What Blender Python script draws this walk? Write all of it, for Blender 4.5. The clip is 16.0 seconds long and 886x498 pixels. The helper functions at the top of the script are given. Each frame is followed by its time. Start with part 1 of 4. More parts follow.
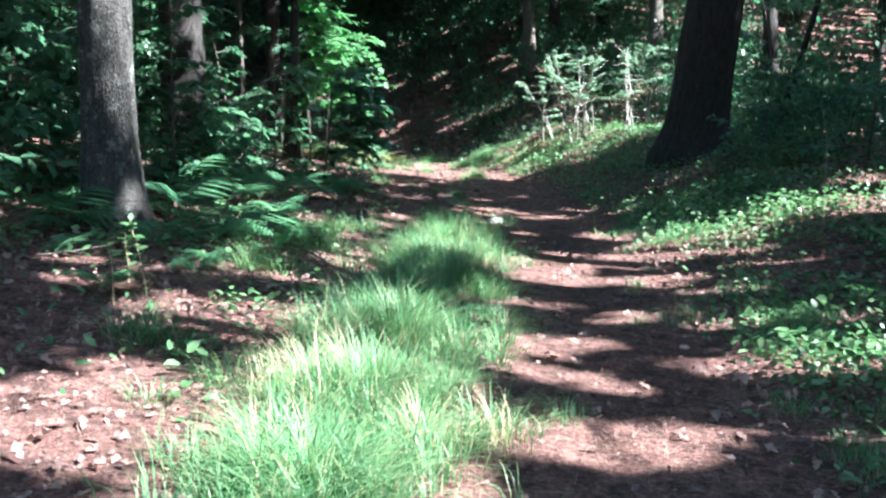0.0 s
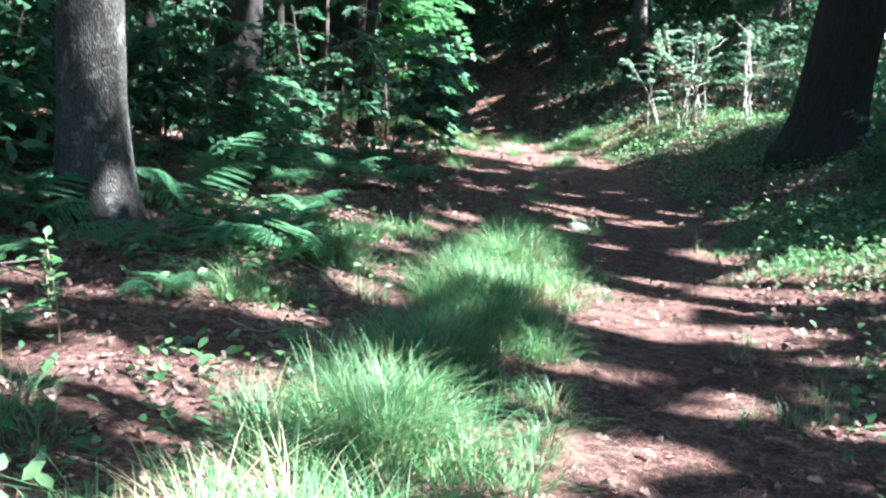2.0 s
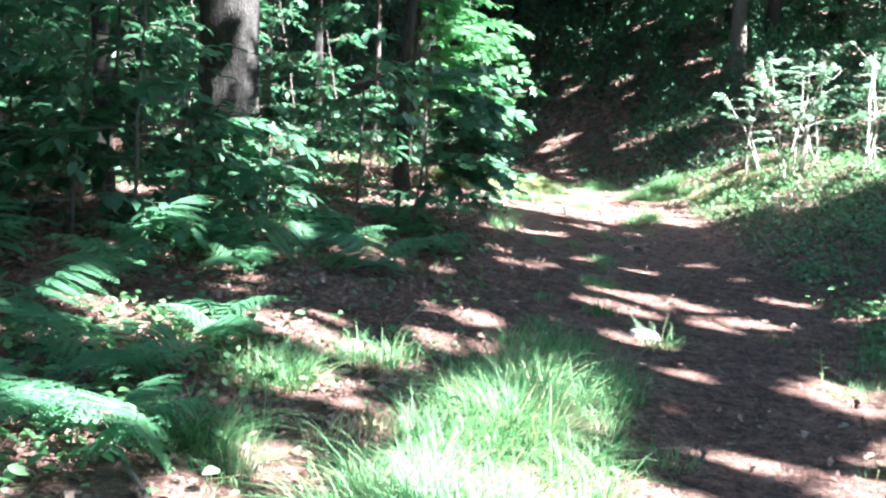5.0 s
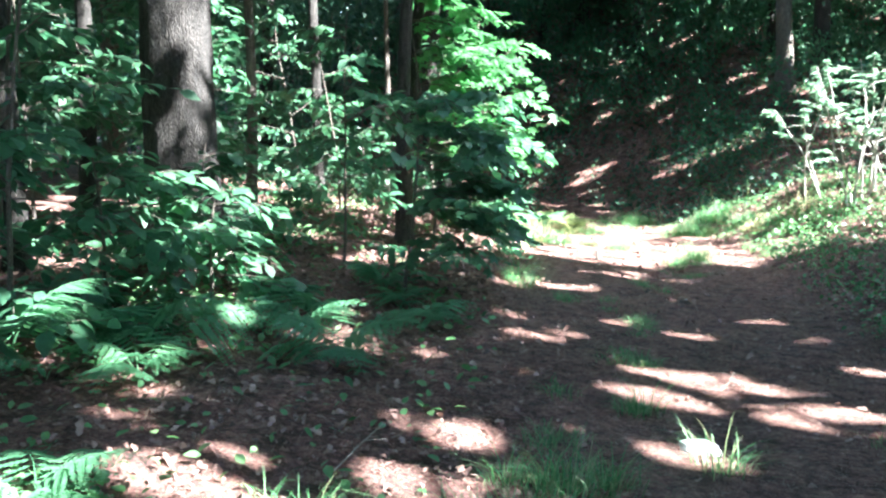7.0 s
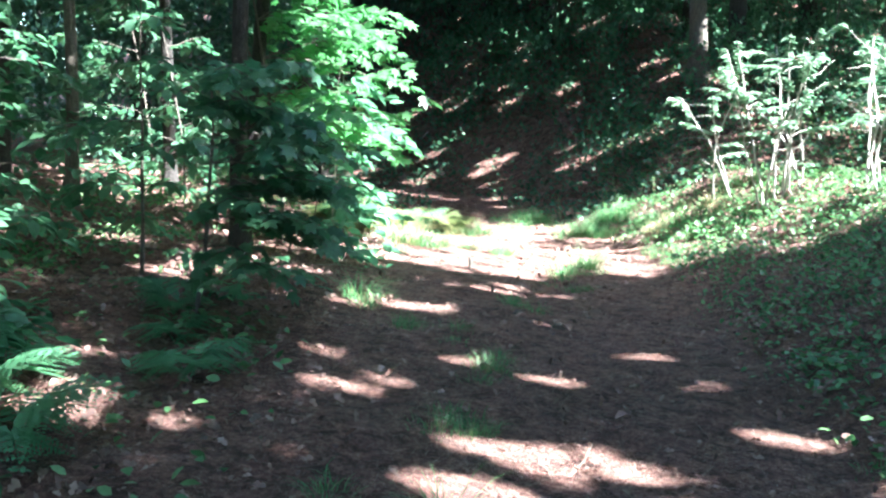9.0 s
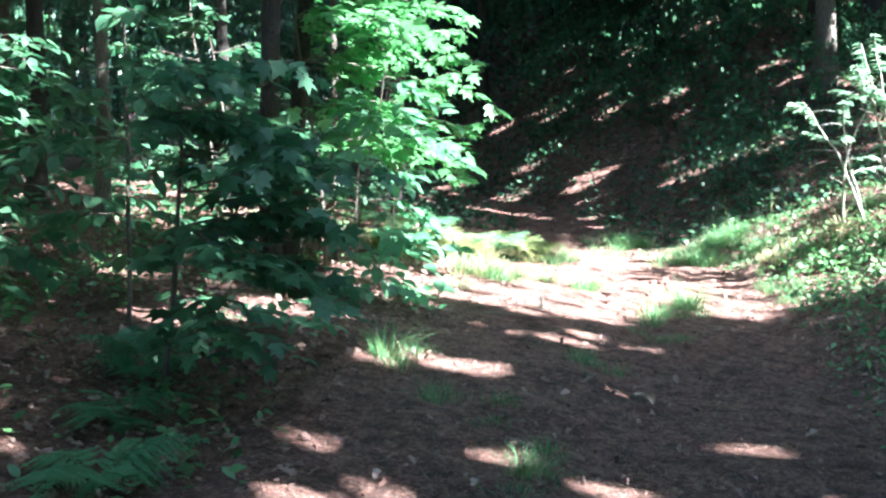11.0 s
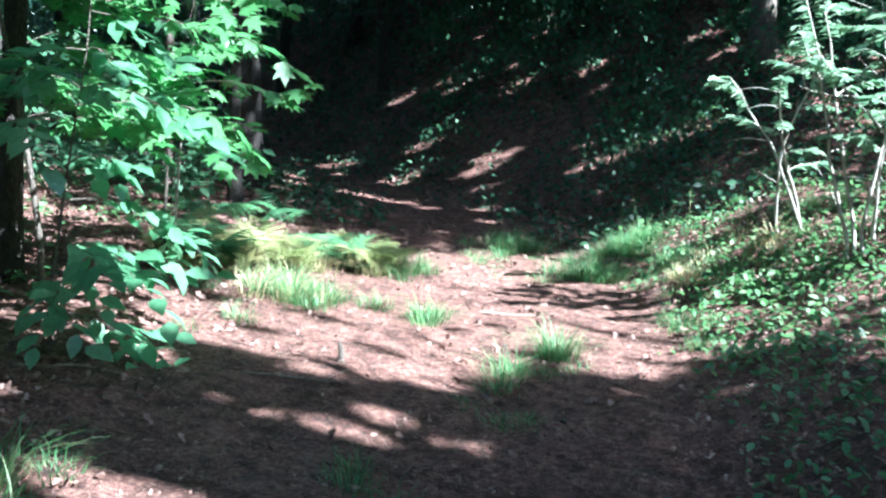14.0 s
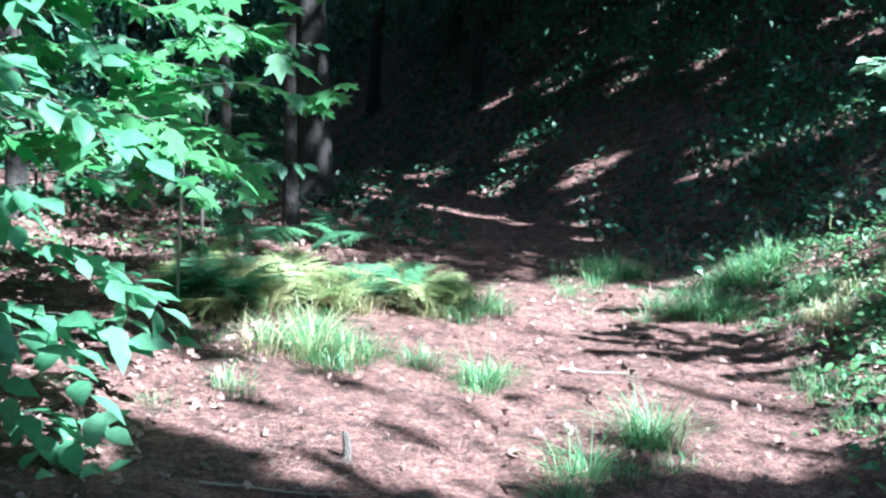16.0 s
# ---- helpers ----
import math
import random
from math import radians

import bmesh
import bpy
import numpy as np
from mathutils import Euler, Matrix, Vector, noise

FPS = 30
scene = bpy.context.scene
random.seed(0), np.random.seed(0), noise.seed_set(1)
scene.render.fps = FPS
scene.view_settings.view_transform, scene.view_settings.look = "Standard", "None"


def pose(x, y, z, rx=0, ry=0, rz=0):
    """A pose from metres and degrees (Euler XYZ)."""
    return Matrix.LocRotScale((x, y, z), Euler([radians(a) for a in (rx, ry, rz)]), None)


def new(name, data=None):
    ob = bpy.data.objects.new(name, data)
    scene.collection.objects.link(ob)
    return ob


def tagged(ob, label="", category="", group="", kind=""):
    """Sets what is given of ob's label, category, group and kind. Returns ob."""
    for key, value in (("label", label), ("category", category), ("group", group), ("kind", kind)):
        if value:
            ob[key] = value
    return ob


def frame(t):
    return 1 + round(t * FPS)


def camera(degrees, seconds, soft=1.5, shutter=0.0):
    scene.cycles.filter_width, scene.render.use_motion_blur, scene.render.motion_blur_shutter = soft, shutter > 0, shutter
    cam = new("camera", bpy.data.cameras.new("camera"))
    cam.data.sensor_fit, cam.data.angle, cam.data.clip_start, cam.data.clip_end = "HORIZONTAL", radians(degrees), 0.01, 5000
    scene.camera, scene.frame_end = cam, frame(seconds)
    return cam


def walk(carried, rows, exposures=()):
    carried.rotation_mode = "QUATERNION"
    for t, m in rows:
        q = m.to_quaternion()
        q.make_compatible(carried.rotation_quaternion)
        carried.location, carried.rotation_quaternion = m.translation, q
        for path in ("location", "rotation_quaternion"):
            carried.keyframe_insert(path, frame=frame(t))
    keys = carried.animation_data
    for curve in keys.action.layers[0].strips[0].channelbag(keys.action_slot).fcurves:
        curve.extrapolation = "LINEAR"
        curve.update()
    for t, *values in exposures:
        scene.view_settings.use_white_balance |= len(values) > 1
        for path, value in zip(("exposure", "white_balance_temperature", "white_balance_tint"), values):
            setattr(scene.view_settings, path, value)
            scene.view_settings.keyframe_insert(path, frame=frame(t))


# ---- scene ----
cam = camera(48.0, 16.0, 2.3)
METRES, EYE, TILT, LEAN, TURN = 15.5, 1.5, 0.0, 2.5, 0.0
ROWS = [
    (0.0, 0.0, 0.0, 0.0, 0.57, -8.0, -4.07),
    (0.5, 0.0043, 0.0251, 0.0013, 2.14, -8.05, -4.9),
    (1.0, 0.0076, 0.0583, 0.0053, 3.21, -9.32, -4.32),
    (1.5, 0.017, 0.0921, 0.0056, 2.96, -10.85, -4.9),
    (2.0, 0.0178, 0.1228, 0.0087, 6.83, -10.33, -6.54),
    (2.5, 0.0158, 0.1573, 0.0112, 8.16, -9.93, -6.14),
    (3.0, 0.0214, 0.1924, 0.0146, 9.34, -9.22, -5.84),
    (3.5, 0.0228, 0.225, 0.0123, 10.56, -7.95, -6.93),
    (6.0, 0.036, 0.3819, 0.0198, 13.93, -9.78, -5.57),
    (6.5, 0.0319, 0.415, 0.0191, 15.18, -7.64, -5.36),
    (7.0, 0.031, 0.4485, 0.018, 14.39, -7.38, -3.53),
    (7.5, 0.0371, 0.4792, 0.0195, 14.12, -7.72, -4.85),
    (8.0, 0.0395, 0.5147, 0.0196, 12.37, -8.06, -4.87),
    (8.5, 0.0477, 0.5473, 0.0186, 10.05, -7.89, -4.41),
    (11.0, 0.0624, 0.687, 0.0221, 17.0, -7.82, -4.02),
    (11.5, 0.0635, 0.7163, 0.0197, 19.48, -8.4, -2.86),
    (12.0, 0.0644, 0.744, 0.0225, 20.72, -9.68, -4.49),
    (12.5, 0.0648, 0.778, 0.0234, 16.97, -8.85, -4.58),
    (13.0, 0.0733, 0.8136, 0.0206, 13.14, -8.67, -4.99),
    (13.5, 0.0805, 0.8438, 0.0241, 14.64, -10.52, -4.78),
    (14.0, 0.0802, 0.8762, 0.0251, 13.96, -9.2, -5.82),
    (14.5, 0.0793, 0.9033, 0.0233, 17.04, -9.58, -6.62),
    (15.0, 0.082, 0.9305, 0.026, 21.8, -9.87, -4.53),
    (15.5, 0.0779, 0.959, 0.0261, 22.61, -8.91, -6.26),
    (16.0, 0.0753, 0.9879, 0.0236, 20.67, -9.52, -4.08),
]
walk(cam, [(t, pose(0, 0, EYE, TILT, LEAN, TURN) @ pose(METRES * x, METRES * y, METRES * z, 90 + pitch, roll, yaw)) for t, x, y, z, yaw, pitch, roll in ROWS],
     exposures=[(0.0, 3.15, 5650, 6), (3.5, 3.6, 5600, 6), (6.0, 4.25, 5800, 3), (8.5, 4.15, 5700, 2), (11.0, 3.95, 5650, 2), (13.0, 3.4, 5450, 1), (16.0, 3.0, 5000, 0)])

# ---- light ----
SUN_DIR = Vector((0.964, -0.267, 0.0)).normalized() * math.cos(radians(47)) + Vector((0, 0, math.sin(radians(47))))
world = bpy.data.worlds.new("sky")
scene.world = world
world.use_nodes = True
wn = world.node_tree.nodes
sky = wn.new("ShaderNodeTexSky")
sky.sky_type, sky.sun_disc = "NISHITA", False
sky.sun_elevation, sky.sun_rotation = radians(47), math.atan2(SUN_DIR.x, SUN_DIR.y)
world.node_tree.links.new(sky.outputs[0], wn["Background"].inputs[0])
wn["Background"].inputs[1].default_value = 0.12
sun = new("sun", bpy.data.lights.new("sun", "SUN"))
sun.data.energy, sun.data.angle, sun.data.color = 5.0, radians(0.55), (1.0, 0.96, 0.91)
sun.rotation_euler = SUN_DIR.to_track_quat("Z", "Y").to_euler()

# ---- materials ----


def ramp_node(nt, stops):
    r = nt.nodes.new("ShaderNodeValToRGB")
    while len(r.color_ramp.elements) < len(stops):
        r.color_ramp.elements.new(0.5)
    for e, (p, c) in zip(r.color_ramp.elements, stops):
        e.position, e.color = p, (*c, 1)
    return r


def leaf_material(name, colours, through_light=0.45, rough=0.45, by="island"):
    """Foliage: its hue goes from leaf to leaf, mottled by a fine noise; part of the light passes through."""
    m = bpy.data.materials.new(name)
    m.use_nodes = True
    nt = m.node_tree
    L = nt.links.new
    bsdf = nt.nodes["Principled BSDF"]
    out = nt.nodes["Material Output"]
    pick = nt.nodes.new("ShaderNodeNewGeometry" if by == "island" else "ShaderNodeObjectInfo")
    r = ramp_node(nt, [(i / max(1, len(colours) - 1), c) for i, c in enumerate(colours)])
    L(pick.outputs["Random Per Island" if by == "island" else "Random"], r.inputs[0])
    no = nt.nodes.new("ShaderNodeTexNoise")
    no.inputs["Scale"].default_value, no.inputs["Detail"].default_value = 30, 4
    geo = nt.nodes.new("ShaderNodeNewGeometry")
    L(geo.outputs["Position"], no.inputs["Vector"])
    hsv = nt.nodes.new("ShaderNodeHueSaturation")
    mr = nt.nodes.new("ShaderNodeMapRange")
    mr.inputs[3].default_value, mr.inputs[4].default_value = 0.6, 1.4
    L(no.outputs["Fac"], mr.inputs[0])
    L(mr.outputs[0], hsv.inputs["Value"])
    L(r.outputs[0], hsv.inputs["Color"])
    L(hsv.outputs[0], bsdf.inputs["Base Color"])
    bsdf.inputs["Roughness"].default_value = rough
    bump = nt.nodes.new("ShaderNodeBump")
    bump.inputs["Strength"].default_value, bump.inputs["Distance"].default_value = 0.3, 0.004
    L(no.outputs["Fac"], bump.inputs["Height"])
    L(bump.outputs[0], bsdf.inputs["Normal"])
    if through_light:
        tr = nt.nodes.new("ShaderNodeBsdfTranslucent")
        g = nt.nodes.new("ShaderNodeHueSaturation")
        g.inputs["Value"].default_value, g.inputs["Saturation"].default_value = 1.6, 1.1
        L(hsv.outputs[0], g.inputs["Color"])
        L(g.outputs[0], tr.inputs["Color"])
        mix = nt.nodes.new("ShaderNodeMixShader")
        mix.inputs[0].default_value = through_light
        L(bsdf.outputs[0], mix.inputs[1])
        L(tr.outputs[0], mix.inputs[2])
        L(mix.outputs[0], out.inputs["Surface"])
    return m


def bark_material(name, dark, light, scale=1.0, lichen=None, depth=0.02):
    """Upright plates and furrows, pale lichen in blotches."""
    m = bpy.data.materials.new(name)
    m.use_nodes = True
    nt = m.node_tree
    L = nt.links.new
    bsdf = nt.nodes["Principled BSDF"]
    tc = nt.nodes.new("ShaderNodeTexCoord")
    mp = nt.nodes.new("ShaderNodeMapping")
    mp.inputs["Scale"].default_value = (18 * scale, 18 * scale, 4.5 * scale)
    L(tc.outputs["Object"], mp.inputs["Vector"])
    no = nt.nodes.new("ShaderNodeTexNoise")
    no.inputs["Scale"].default_value, no.inputs["Detail"].default_value, no.inputs["Roughness"].default_value = 1.6, 8, 0.65
    L(mp.outputs[0], no.inputs["Vector"])
    vo = nt.nodes.new("ShaderNodeTexVoronoi")
    vo.feature = "DISTANCE_TO_EDGE"
    L(mp.outputs[0], vo.inputs["Vector"])
    mul = nt.nodes.new("ShaderNodeMath")
    mul.operation = "MULTIPLY_ADD"
    L(vo.outputs["Distance"], mul.inputs[0])
    mul.inputs[1].default_value = 0.9
    L(no.outputs["Fac"], mul.inputs[2])
    r = ramp_node(nt, [(0.35, dark), (0.62, tuple((a + b) / 2 for a, b in zip(dark, light))), (0.9, light)])
    L(mul.outputs[0], r.inputs[0])
    col = r.outputs[0]
    if lichen:
        n2 = nt.nodes.new("ShaderNodeTexNoise")
        n2.inputs["Scale"].default_value, n2.inputs["Detail"].default_value, n2.inputs["Roughness"].default_value = 9, 7, 0.72
        L(tc.outputs["Object"], n2.inputs["Vector"])
        r2 = ramp_node(nt, [(0.54, (0, 0, 0)), (0.68, (0.75, 0.75, 0.75))])
        L(n2.outputs["Fac"], r2.inputs[0])
        mx = nt.nodes.new("ShaderNodeMix")
        mx.data_type = "RGBA"
        L(r2.outputs[0], mx.inputs[0])
        L(col, mx.inputs[6])
        mx.inputs[7].default_value = (*lichen, 1)
        col = mx.outputs[2]
    L(col, bsdf.inputs["Base Color"])
    bsdf.inputs["Roughness"].default_value = 0.9
    bump = nt.nodes.new("ShaderNodeBump")
    bump.inputs["Strength"].default_value, bump.inputs["Distance"].default_value = 0.9, depth
    L(mul.outputs[0], bump.inputs["Height"])
    L(bump.outputs[0], bsdf.inputs["Normal"])
    return m


def ground_material():
    """Dark humus with needles and crumbled leaves, mottled at a large and a small scale."""
    m = bpy.data.materials.new("forest_soil")
    m.use_nodes = True
    nt = m.node_tree
    L = nt.links.new
    bsdf = nt.nodes["Principled BSDF"]
    geo = nt.nodes.new("ShaderNodeNewGeometry")

    def noise_at(scale, detail, rough=0.6):
        n = nt.nodes.new("ShaderNodeTexNoise")
        n.inputs["Scale"].default_value, n.inputs["Detail"].default_value, n.inputs["Roughness"].default_value = scale, detail, rough
        L(geo.outputs["Position"], n.inputs["Vector"])
        return n.outputs["Fac"]

    big, patch, fine = noise_at(1.4, 6, 0.7), noise_at(7.5, 7, 0.72), noise_at(34, 10, 0.85)
    r1 = ramp_node(nt, [(0.36, (0.055, 0.029, 0.026)), (0.49, (0.19, 0.105, 0.092)), (0.64, (0.52, 0.35, 0.31))])
    L(fine, r1.inputs[0])
    r2 = ramp_node(nt, [(0.35, (0.6, 0.5, 0.46)), (0.65, (1.0, 0.9, 0.85))])
    L(big, r2.inputs[0])
    r3 = ramp_node(nt, [(0.38, (0.36, 0.3, 0.28)), (0.5, (0.95, 0.85, 0.82)), (0.6, (1.3, 1.25, 1.22))])
    L(patch, r3.inputs[0])
    m0 = nt.nodes.new("ShaderNodeMix")
    m0.data_type, m0.blend_type = "RGBA", "MULTIPLY"
    m0.inputs[0].default_value = 1.0
    L(r1.outputs[0], m0.inputs[6])
    L(r3.outputs[0], m0.inputs[7])
    mx = nt.nodes.new("ShaderNodeMix")
    mx.data_type, mx.blend_type = "RGBA", "MULTIPLY"
    mx.inputs[0].default_value = 1.0
    L(m0.outputs[2], mx.inputs[6])
    L(r2.outputs[0], mx.inputs[7])
    L(mx.outputs[2], bsdf.inputs["Base Color"])
    bsdf.inputs["Roughness"].default_value = 0.95
    bump = nt.nodes.new("ShaderNodeBump")
    bump.inputs["Strength"].default_value, bump.inputs["Distance"].default_value = 1.0, 0.03
    L(fine, bump.inputs["Height"])
    relief = nt.nodes.new("ShaderNodeBump")
    relief.inputs["Strength"].default_value, relief.inputs["Distance"].default_value = 0.8, 0.12
    L(patch, relief.inputs["Height"])
    L(relief.outputs[0], bump.inputs["Normal"])
    L(bump.outputs[0], bsdf.inputs["Normal"])
    return m


SOIL = ground_material()
LEAF = leaf_material("broad_leaf", [(0.042, 0.11, 0.06), (0.062, 0.145, 0.078), (0.09, 0.185, 0.095)])
# lighter green for the maples: sunlight on their boughs put into the leaf colour
LEAF_SUNLIT = leaf_material("sunlit_leaf", [(0.06, 0.17, 0.06), (0.09, 0.22, 0.085), (0.12, 0.26, 0.11)], 0.5)
LEAF_NEAR = leaf_material("beech_leaf", [(0.08, 0.19, 0.1), (0.1, 0.23, 0.125), (0.14, 0.27, 0.16)], 0.45, 0.35, "object")
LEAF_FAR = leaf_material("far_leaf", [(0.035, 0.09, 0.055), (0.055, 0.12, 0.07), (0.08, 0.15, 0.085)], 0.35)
LEAF_PALE = leaf_material("pale_leaf", [(0.1, 0.18, 0.11), (0.15, 0.24, 0.15), (0.22, 0.3, 0.21)], 0.35, 0.4)
FERN = leaf_material("fern_frond", [(0.075, 0.18, 0.095), (0.1, 0.22, 0.115), (0.13, 0.26, 0.13)], 0.45, 0.5, "object")
# yellowing fronds, their colour also lightened to hold the sun's highlights
FERN_YELLOW_SUNLIT = leaf_material("sunlit_yellowing_fern", [(0.19, 0.25, 0.1), (0.29, 0.32, 0.15), (0.4, 0.37, 0.21)], 0.4, 0.5, "object")
GRASS = leaf_material("grass_blade", [(0.05, 0.135, 0.055), (0.08, 0.195, 0.08), (0.11, 0.235, 0.1), (0.16, 0.27, 0.13), (0.3, 0.29, 0.16)], 0.4, 0.5)
GRASS_YELLOW = leaf_material("yellowish_grass", [(0.13, 0.17, 0.07), (0.2, 0.22, 0.1), (0.3, 0.27, 0.15), (0.1, 0.14, 0.06)], 0.4, 0.45)
STRAW = leaf_material("dry_grass", [(0.35, 0.3, 0.17), (0.45, 0.38, 0.24)], 0.3, 0.6)
HERB = leaf_material("low_herb", [(0.05, 0.12, 0.05), (0.09, 0.19, 0.075), (0.16, 0.26, 0.12)], 0.35, 0.45)
LITTER = leaf_material("dead_leaf", [(0.07, 0.04, 0.034), (0.16, 0.092, 0.078), (0.23, 0.14, 0.118), (0.3, 0.2, 0.17), (0.2, 0.11, 0.09)], 0.12, 0.7)
NEEDLE = leaf_material("pine_needle", [(0.11, 0.058, 0.045), (0.23, 0.135, 0.11), (0.38, 0.26, 0.21)], 0.0, 0.6)
BARK_GREY = bark_material("grey_oak_bark", (0.012, 0.011, 0.01), (0.11, 0.1, 0.09), 0.9, (0.33, 0.35, 0.31), 0.04)
BARK_DARK = bark_material("dark_oak_bark", (0.01, 0.008, 0.0075), (0.07, 0.058, 0.052), 0.8, None, 0.04)
BARK_BROWN = bark_material("brown_bark", (0.05, 0.04, 0.034), (0.2, 0.165, 0.14), 1.3)
BARK_PALE = bark_material("pale_bark", (0.2, 0.185, 0.165), (0.55, 0.51, 0.46), 2.0, None, 0.004)
WOOD_DEAD = bark_material("dead_twig", (0.14, 0.11, 0.09), (0.42, 0.36, 0.3), 3.0, None, 0.003)
STONE = bark_material("pale_stone", (0.4, 0.42, 0.4), (0.68, 0.7, 0.68), 1.5, None, 0.004)

# ---- mesh helpers ----
RNG = np.random.default_rng(7)


def mesh_object(name, V, F, material, parent=None, label="", smooth=False):
    """One mesh object from vertex and face arrays (faces with as many corners each)."""
    V, F = np.asarray(V, dtype=np.float32), np.asarray(F, dtype=np.int32)
    me = bpy.data.meshes.new(name)
    me.vertices.add(len(V))
    me.vertices.foreach_set("co", V.ravel())
    k = F.shape[1]
    me.loops.add(F.size)
    me.loops.foreach_set("vertex_index", F.ravel())
    me.polygons.add(len(F))
    me.polygons.foreach_set("loop_start", np.arange(0, F.size, k, dtype=np.int32))
    me.polygons.foreach_set("loop_total", np.full(len(F), k, dtype=np.int32))
    if smooth:
        me.polygons.foreach_set("use_smooth", np.ones(len(F), dtype=bool))
    me.update(calc_edges=True)
    me.validate()
    me.materials.append(material)
    ob = new(name, me)
    if parent:
        ob.parent = parent
    if label:
        ob["label"] = label
    return ob


def thing(name, x, y, z, label, category, group="", kind=""):
    ob = new(name)
    ob.location = (x, y, z)
    ob.empty_display_size = 0.1
    return tagged(ob, label, category, group, kind)


def turns(yaw, pitch, roll):
    """Rotation matrices, n x 3 x 3: roll about y, then pitch about x, then yaw about z."""
    cy, sy, cp, sp, cr, sr = np.cos(yaw), np.sin(yaw), np.cos(pitch), np.sin(pitch), np.cos(roll), np.sin(roll)
    o, i = np.zeros_like(cy), np.ones_like(cy)
    Z = np.stack([cy, -sy, o, sy, cy, o, o, o, i], -1).reshape(-1, 3, 3)
    X = np.stack([i, o, o, o, cp, -sp, o, sp, cp], -1).reshape(-1, 3, 3)
    Y = np.stack([cr, o, sr, o, i, o, -sr, o, cr], -1).reshape(-1, 3, 3)
    return Z @ X @ Y


def strewn(shape, places, size, yaw, pitch, roll):
    """Many copies of a small shape (V, F) in one pair of arrays."""
    V, F = shape
    n = len(places)
    size = np.broadcast_to(np.asarray(size, dtype=float), (n,))
    R = turns(np.broadcast_to(yaw, (n,)) * 1.0, np.broadcast_to(pitch, (n,)) * 1.0, np.broadcast_to(roll, (n,)) * 1.0)
    W = np.einsum("nij,kj->nki", R, V) * size[:, None, None] + np.asarray(places)[:, None, :]
    G = F[None] + (np.arange(n) * len(V))[:, None, None]
    return W.reshape(-1, 3), G.reshape(-1, F.shape[1])


def joined(parts):
    vs, fs, base = [], [], 0
    for V, F in parts:
        vs.append(V)
        fs.append(F + base)
        base += len(V)
    return np.concatenate(vs), np.concatenate(fs)


def tube(points, radii, sides=8, rough=0.0, seed=0):
    """A tapered, slightly knobbly tube of quads along a line of points."""
    P = np.asarray(points, dtype=float)
    n = len(P)
    T = np.gradient(P, axis=0)
    T /= np.linalg.norm(T, axis=1)[:, None] + 1e-9
    ref = np.array([1.0, 0.0, 0.0]) if abs(T[0][2]) > 0.6 else np.array([0.0, 0.0, 1.0])
    U = np.cross(T, ref)
    U /= np.linalg.norm(U, axis=1)[:, None] + 1e-9
    W = np.cross(T, U)
    a = np.linspace(0, 2 * np.pi, sides, endpoint=False)
    rad = np.repeat(np.asarray(radii, dtype=float)[:, None], sides, 1)
    if rough:
        g = np.random.default_rng(seed)
        ridge = g.normal(0, 1, sides)
        for i in range(n):
            ridge = 0.82 * ridge + 0.57 * g.normal(0, 1, sides)
            rad[i] *= 1 + rough * ridge
    V = P[:, None] + rad[..., None] * (U[:, None] * np.cos(a)[None, :, None] + W[:, None] * np.sin(a)[None, :, None])
    idx = np.arange(n * sides).reshape(n, sides)
    nxt = np.roll(idx, -1, 1)
    F = np.stack([idx[:-1], nxt[:-1], nxt[1:], idx[1:]], -1).reshape(-1, 4)
    return V.reshape(-1, 3), F


def bent(start, way, length, n, wander=0.08, droop=0.0, seed=0):
    """Points of a branch that sets out along way and wanders."""
    g = np.random.default_rng(seed)
    d = np.array(way, dtype=float)
    d /= np.linalg.norm(d)
    p = np.array(start, dtype=float)
    pts = [p.copy()]
    for _ in range(n):
        d = d + g.normal(0, wander, 3) + np.array([0, 0, -droop / n])
        d /= np.linalg.norm(d)
        p = p + d * length / n
        pts.append(p.copy())
    return np.array(pts)


# leaf shapes: base at the origin, tip along y, one unit long
KITE = (np.array([[0, 0, 0], [0.32, 0.45, 0.07], [0, 1, -0.1], [-0.32, 0.45, 0.07]], dtype=float), np.array([[0, 1, 2, 3]]))
LEAFLET = (np.array([[0, 0, 0], [0, 0.3, 0.01], [0, 0.65, 0.0], [0, 1, -0.1],
                     [0.24, 0.28, 0.06], [0.26, 0.6, 0.06], [-0.24, 0.28, 0.06], [-0.26, 0.6, 0.06]], dtype=float),
           np.array([[0, 4, 1, 1], [1, 4, 5, 2], [2, 5, 3, 3], [0, 1, 6, 6], [1, 2, 7, 6], [2, 3, 7, 7]]))
LEAF4 = (np.array([[0, 0, 0], [0.27, 0.3, 0.05], [0.24, 0.65, 0.04], [0, 1, -0.1], [-0.24, 0.65, 0.04], [-0.27, 0.3, 0.05], [0, 0.5, -0.01]], dtype=float),
         np.array([[0, 1, 2, 6], [6, 2, 3, 4], [0, 6, 4, 5]]))


MAPLE = (np.array([[0, 0.42, 0.02], [0, 0, 0], [0.2, 0.1, 0.03], [0.5, 0.26, -0.02], [0.27, 0.4, 0.04], [0.46, 0.76, -0.03], [0.17, 0.66, 0.03], [0, 1, -0.1],
                   [-0.17, 0.66, 0.03], [-0.46, 0.76, -0.03], [-0.27, 0.4, 0.04], [-0.5, 0.26, -0.02], [-0.2, 0.1, 0.03]], dtype=float),
         np.array([[0, i, i % 12 + 1] for i in range(1, 13)]))


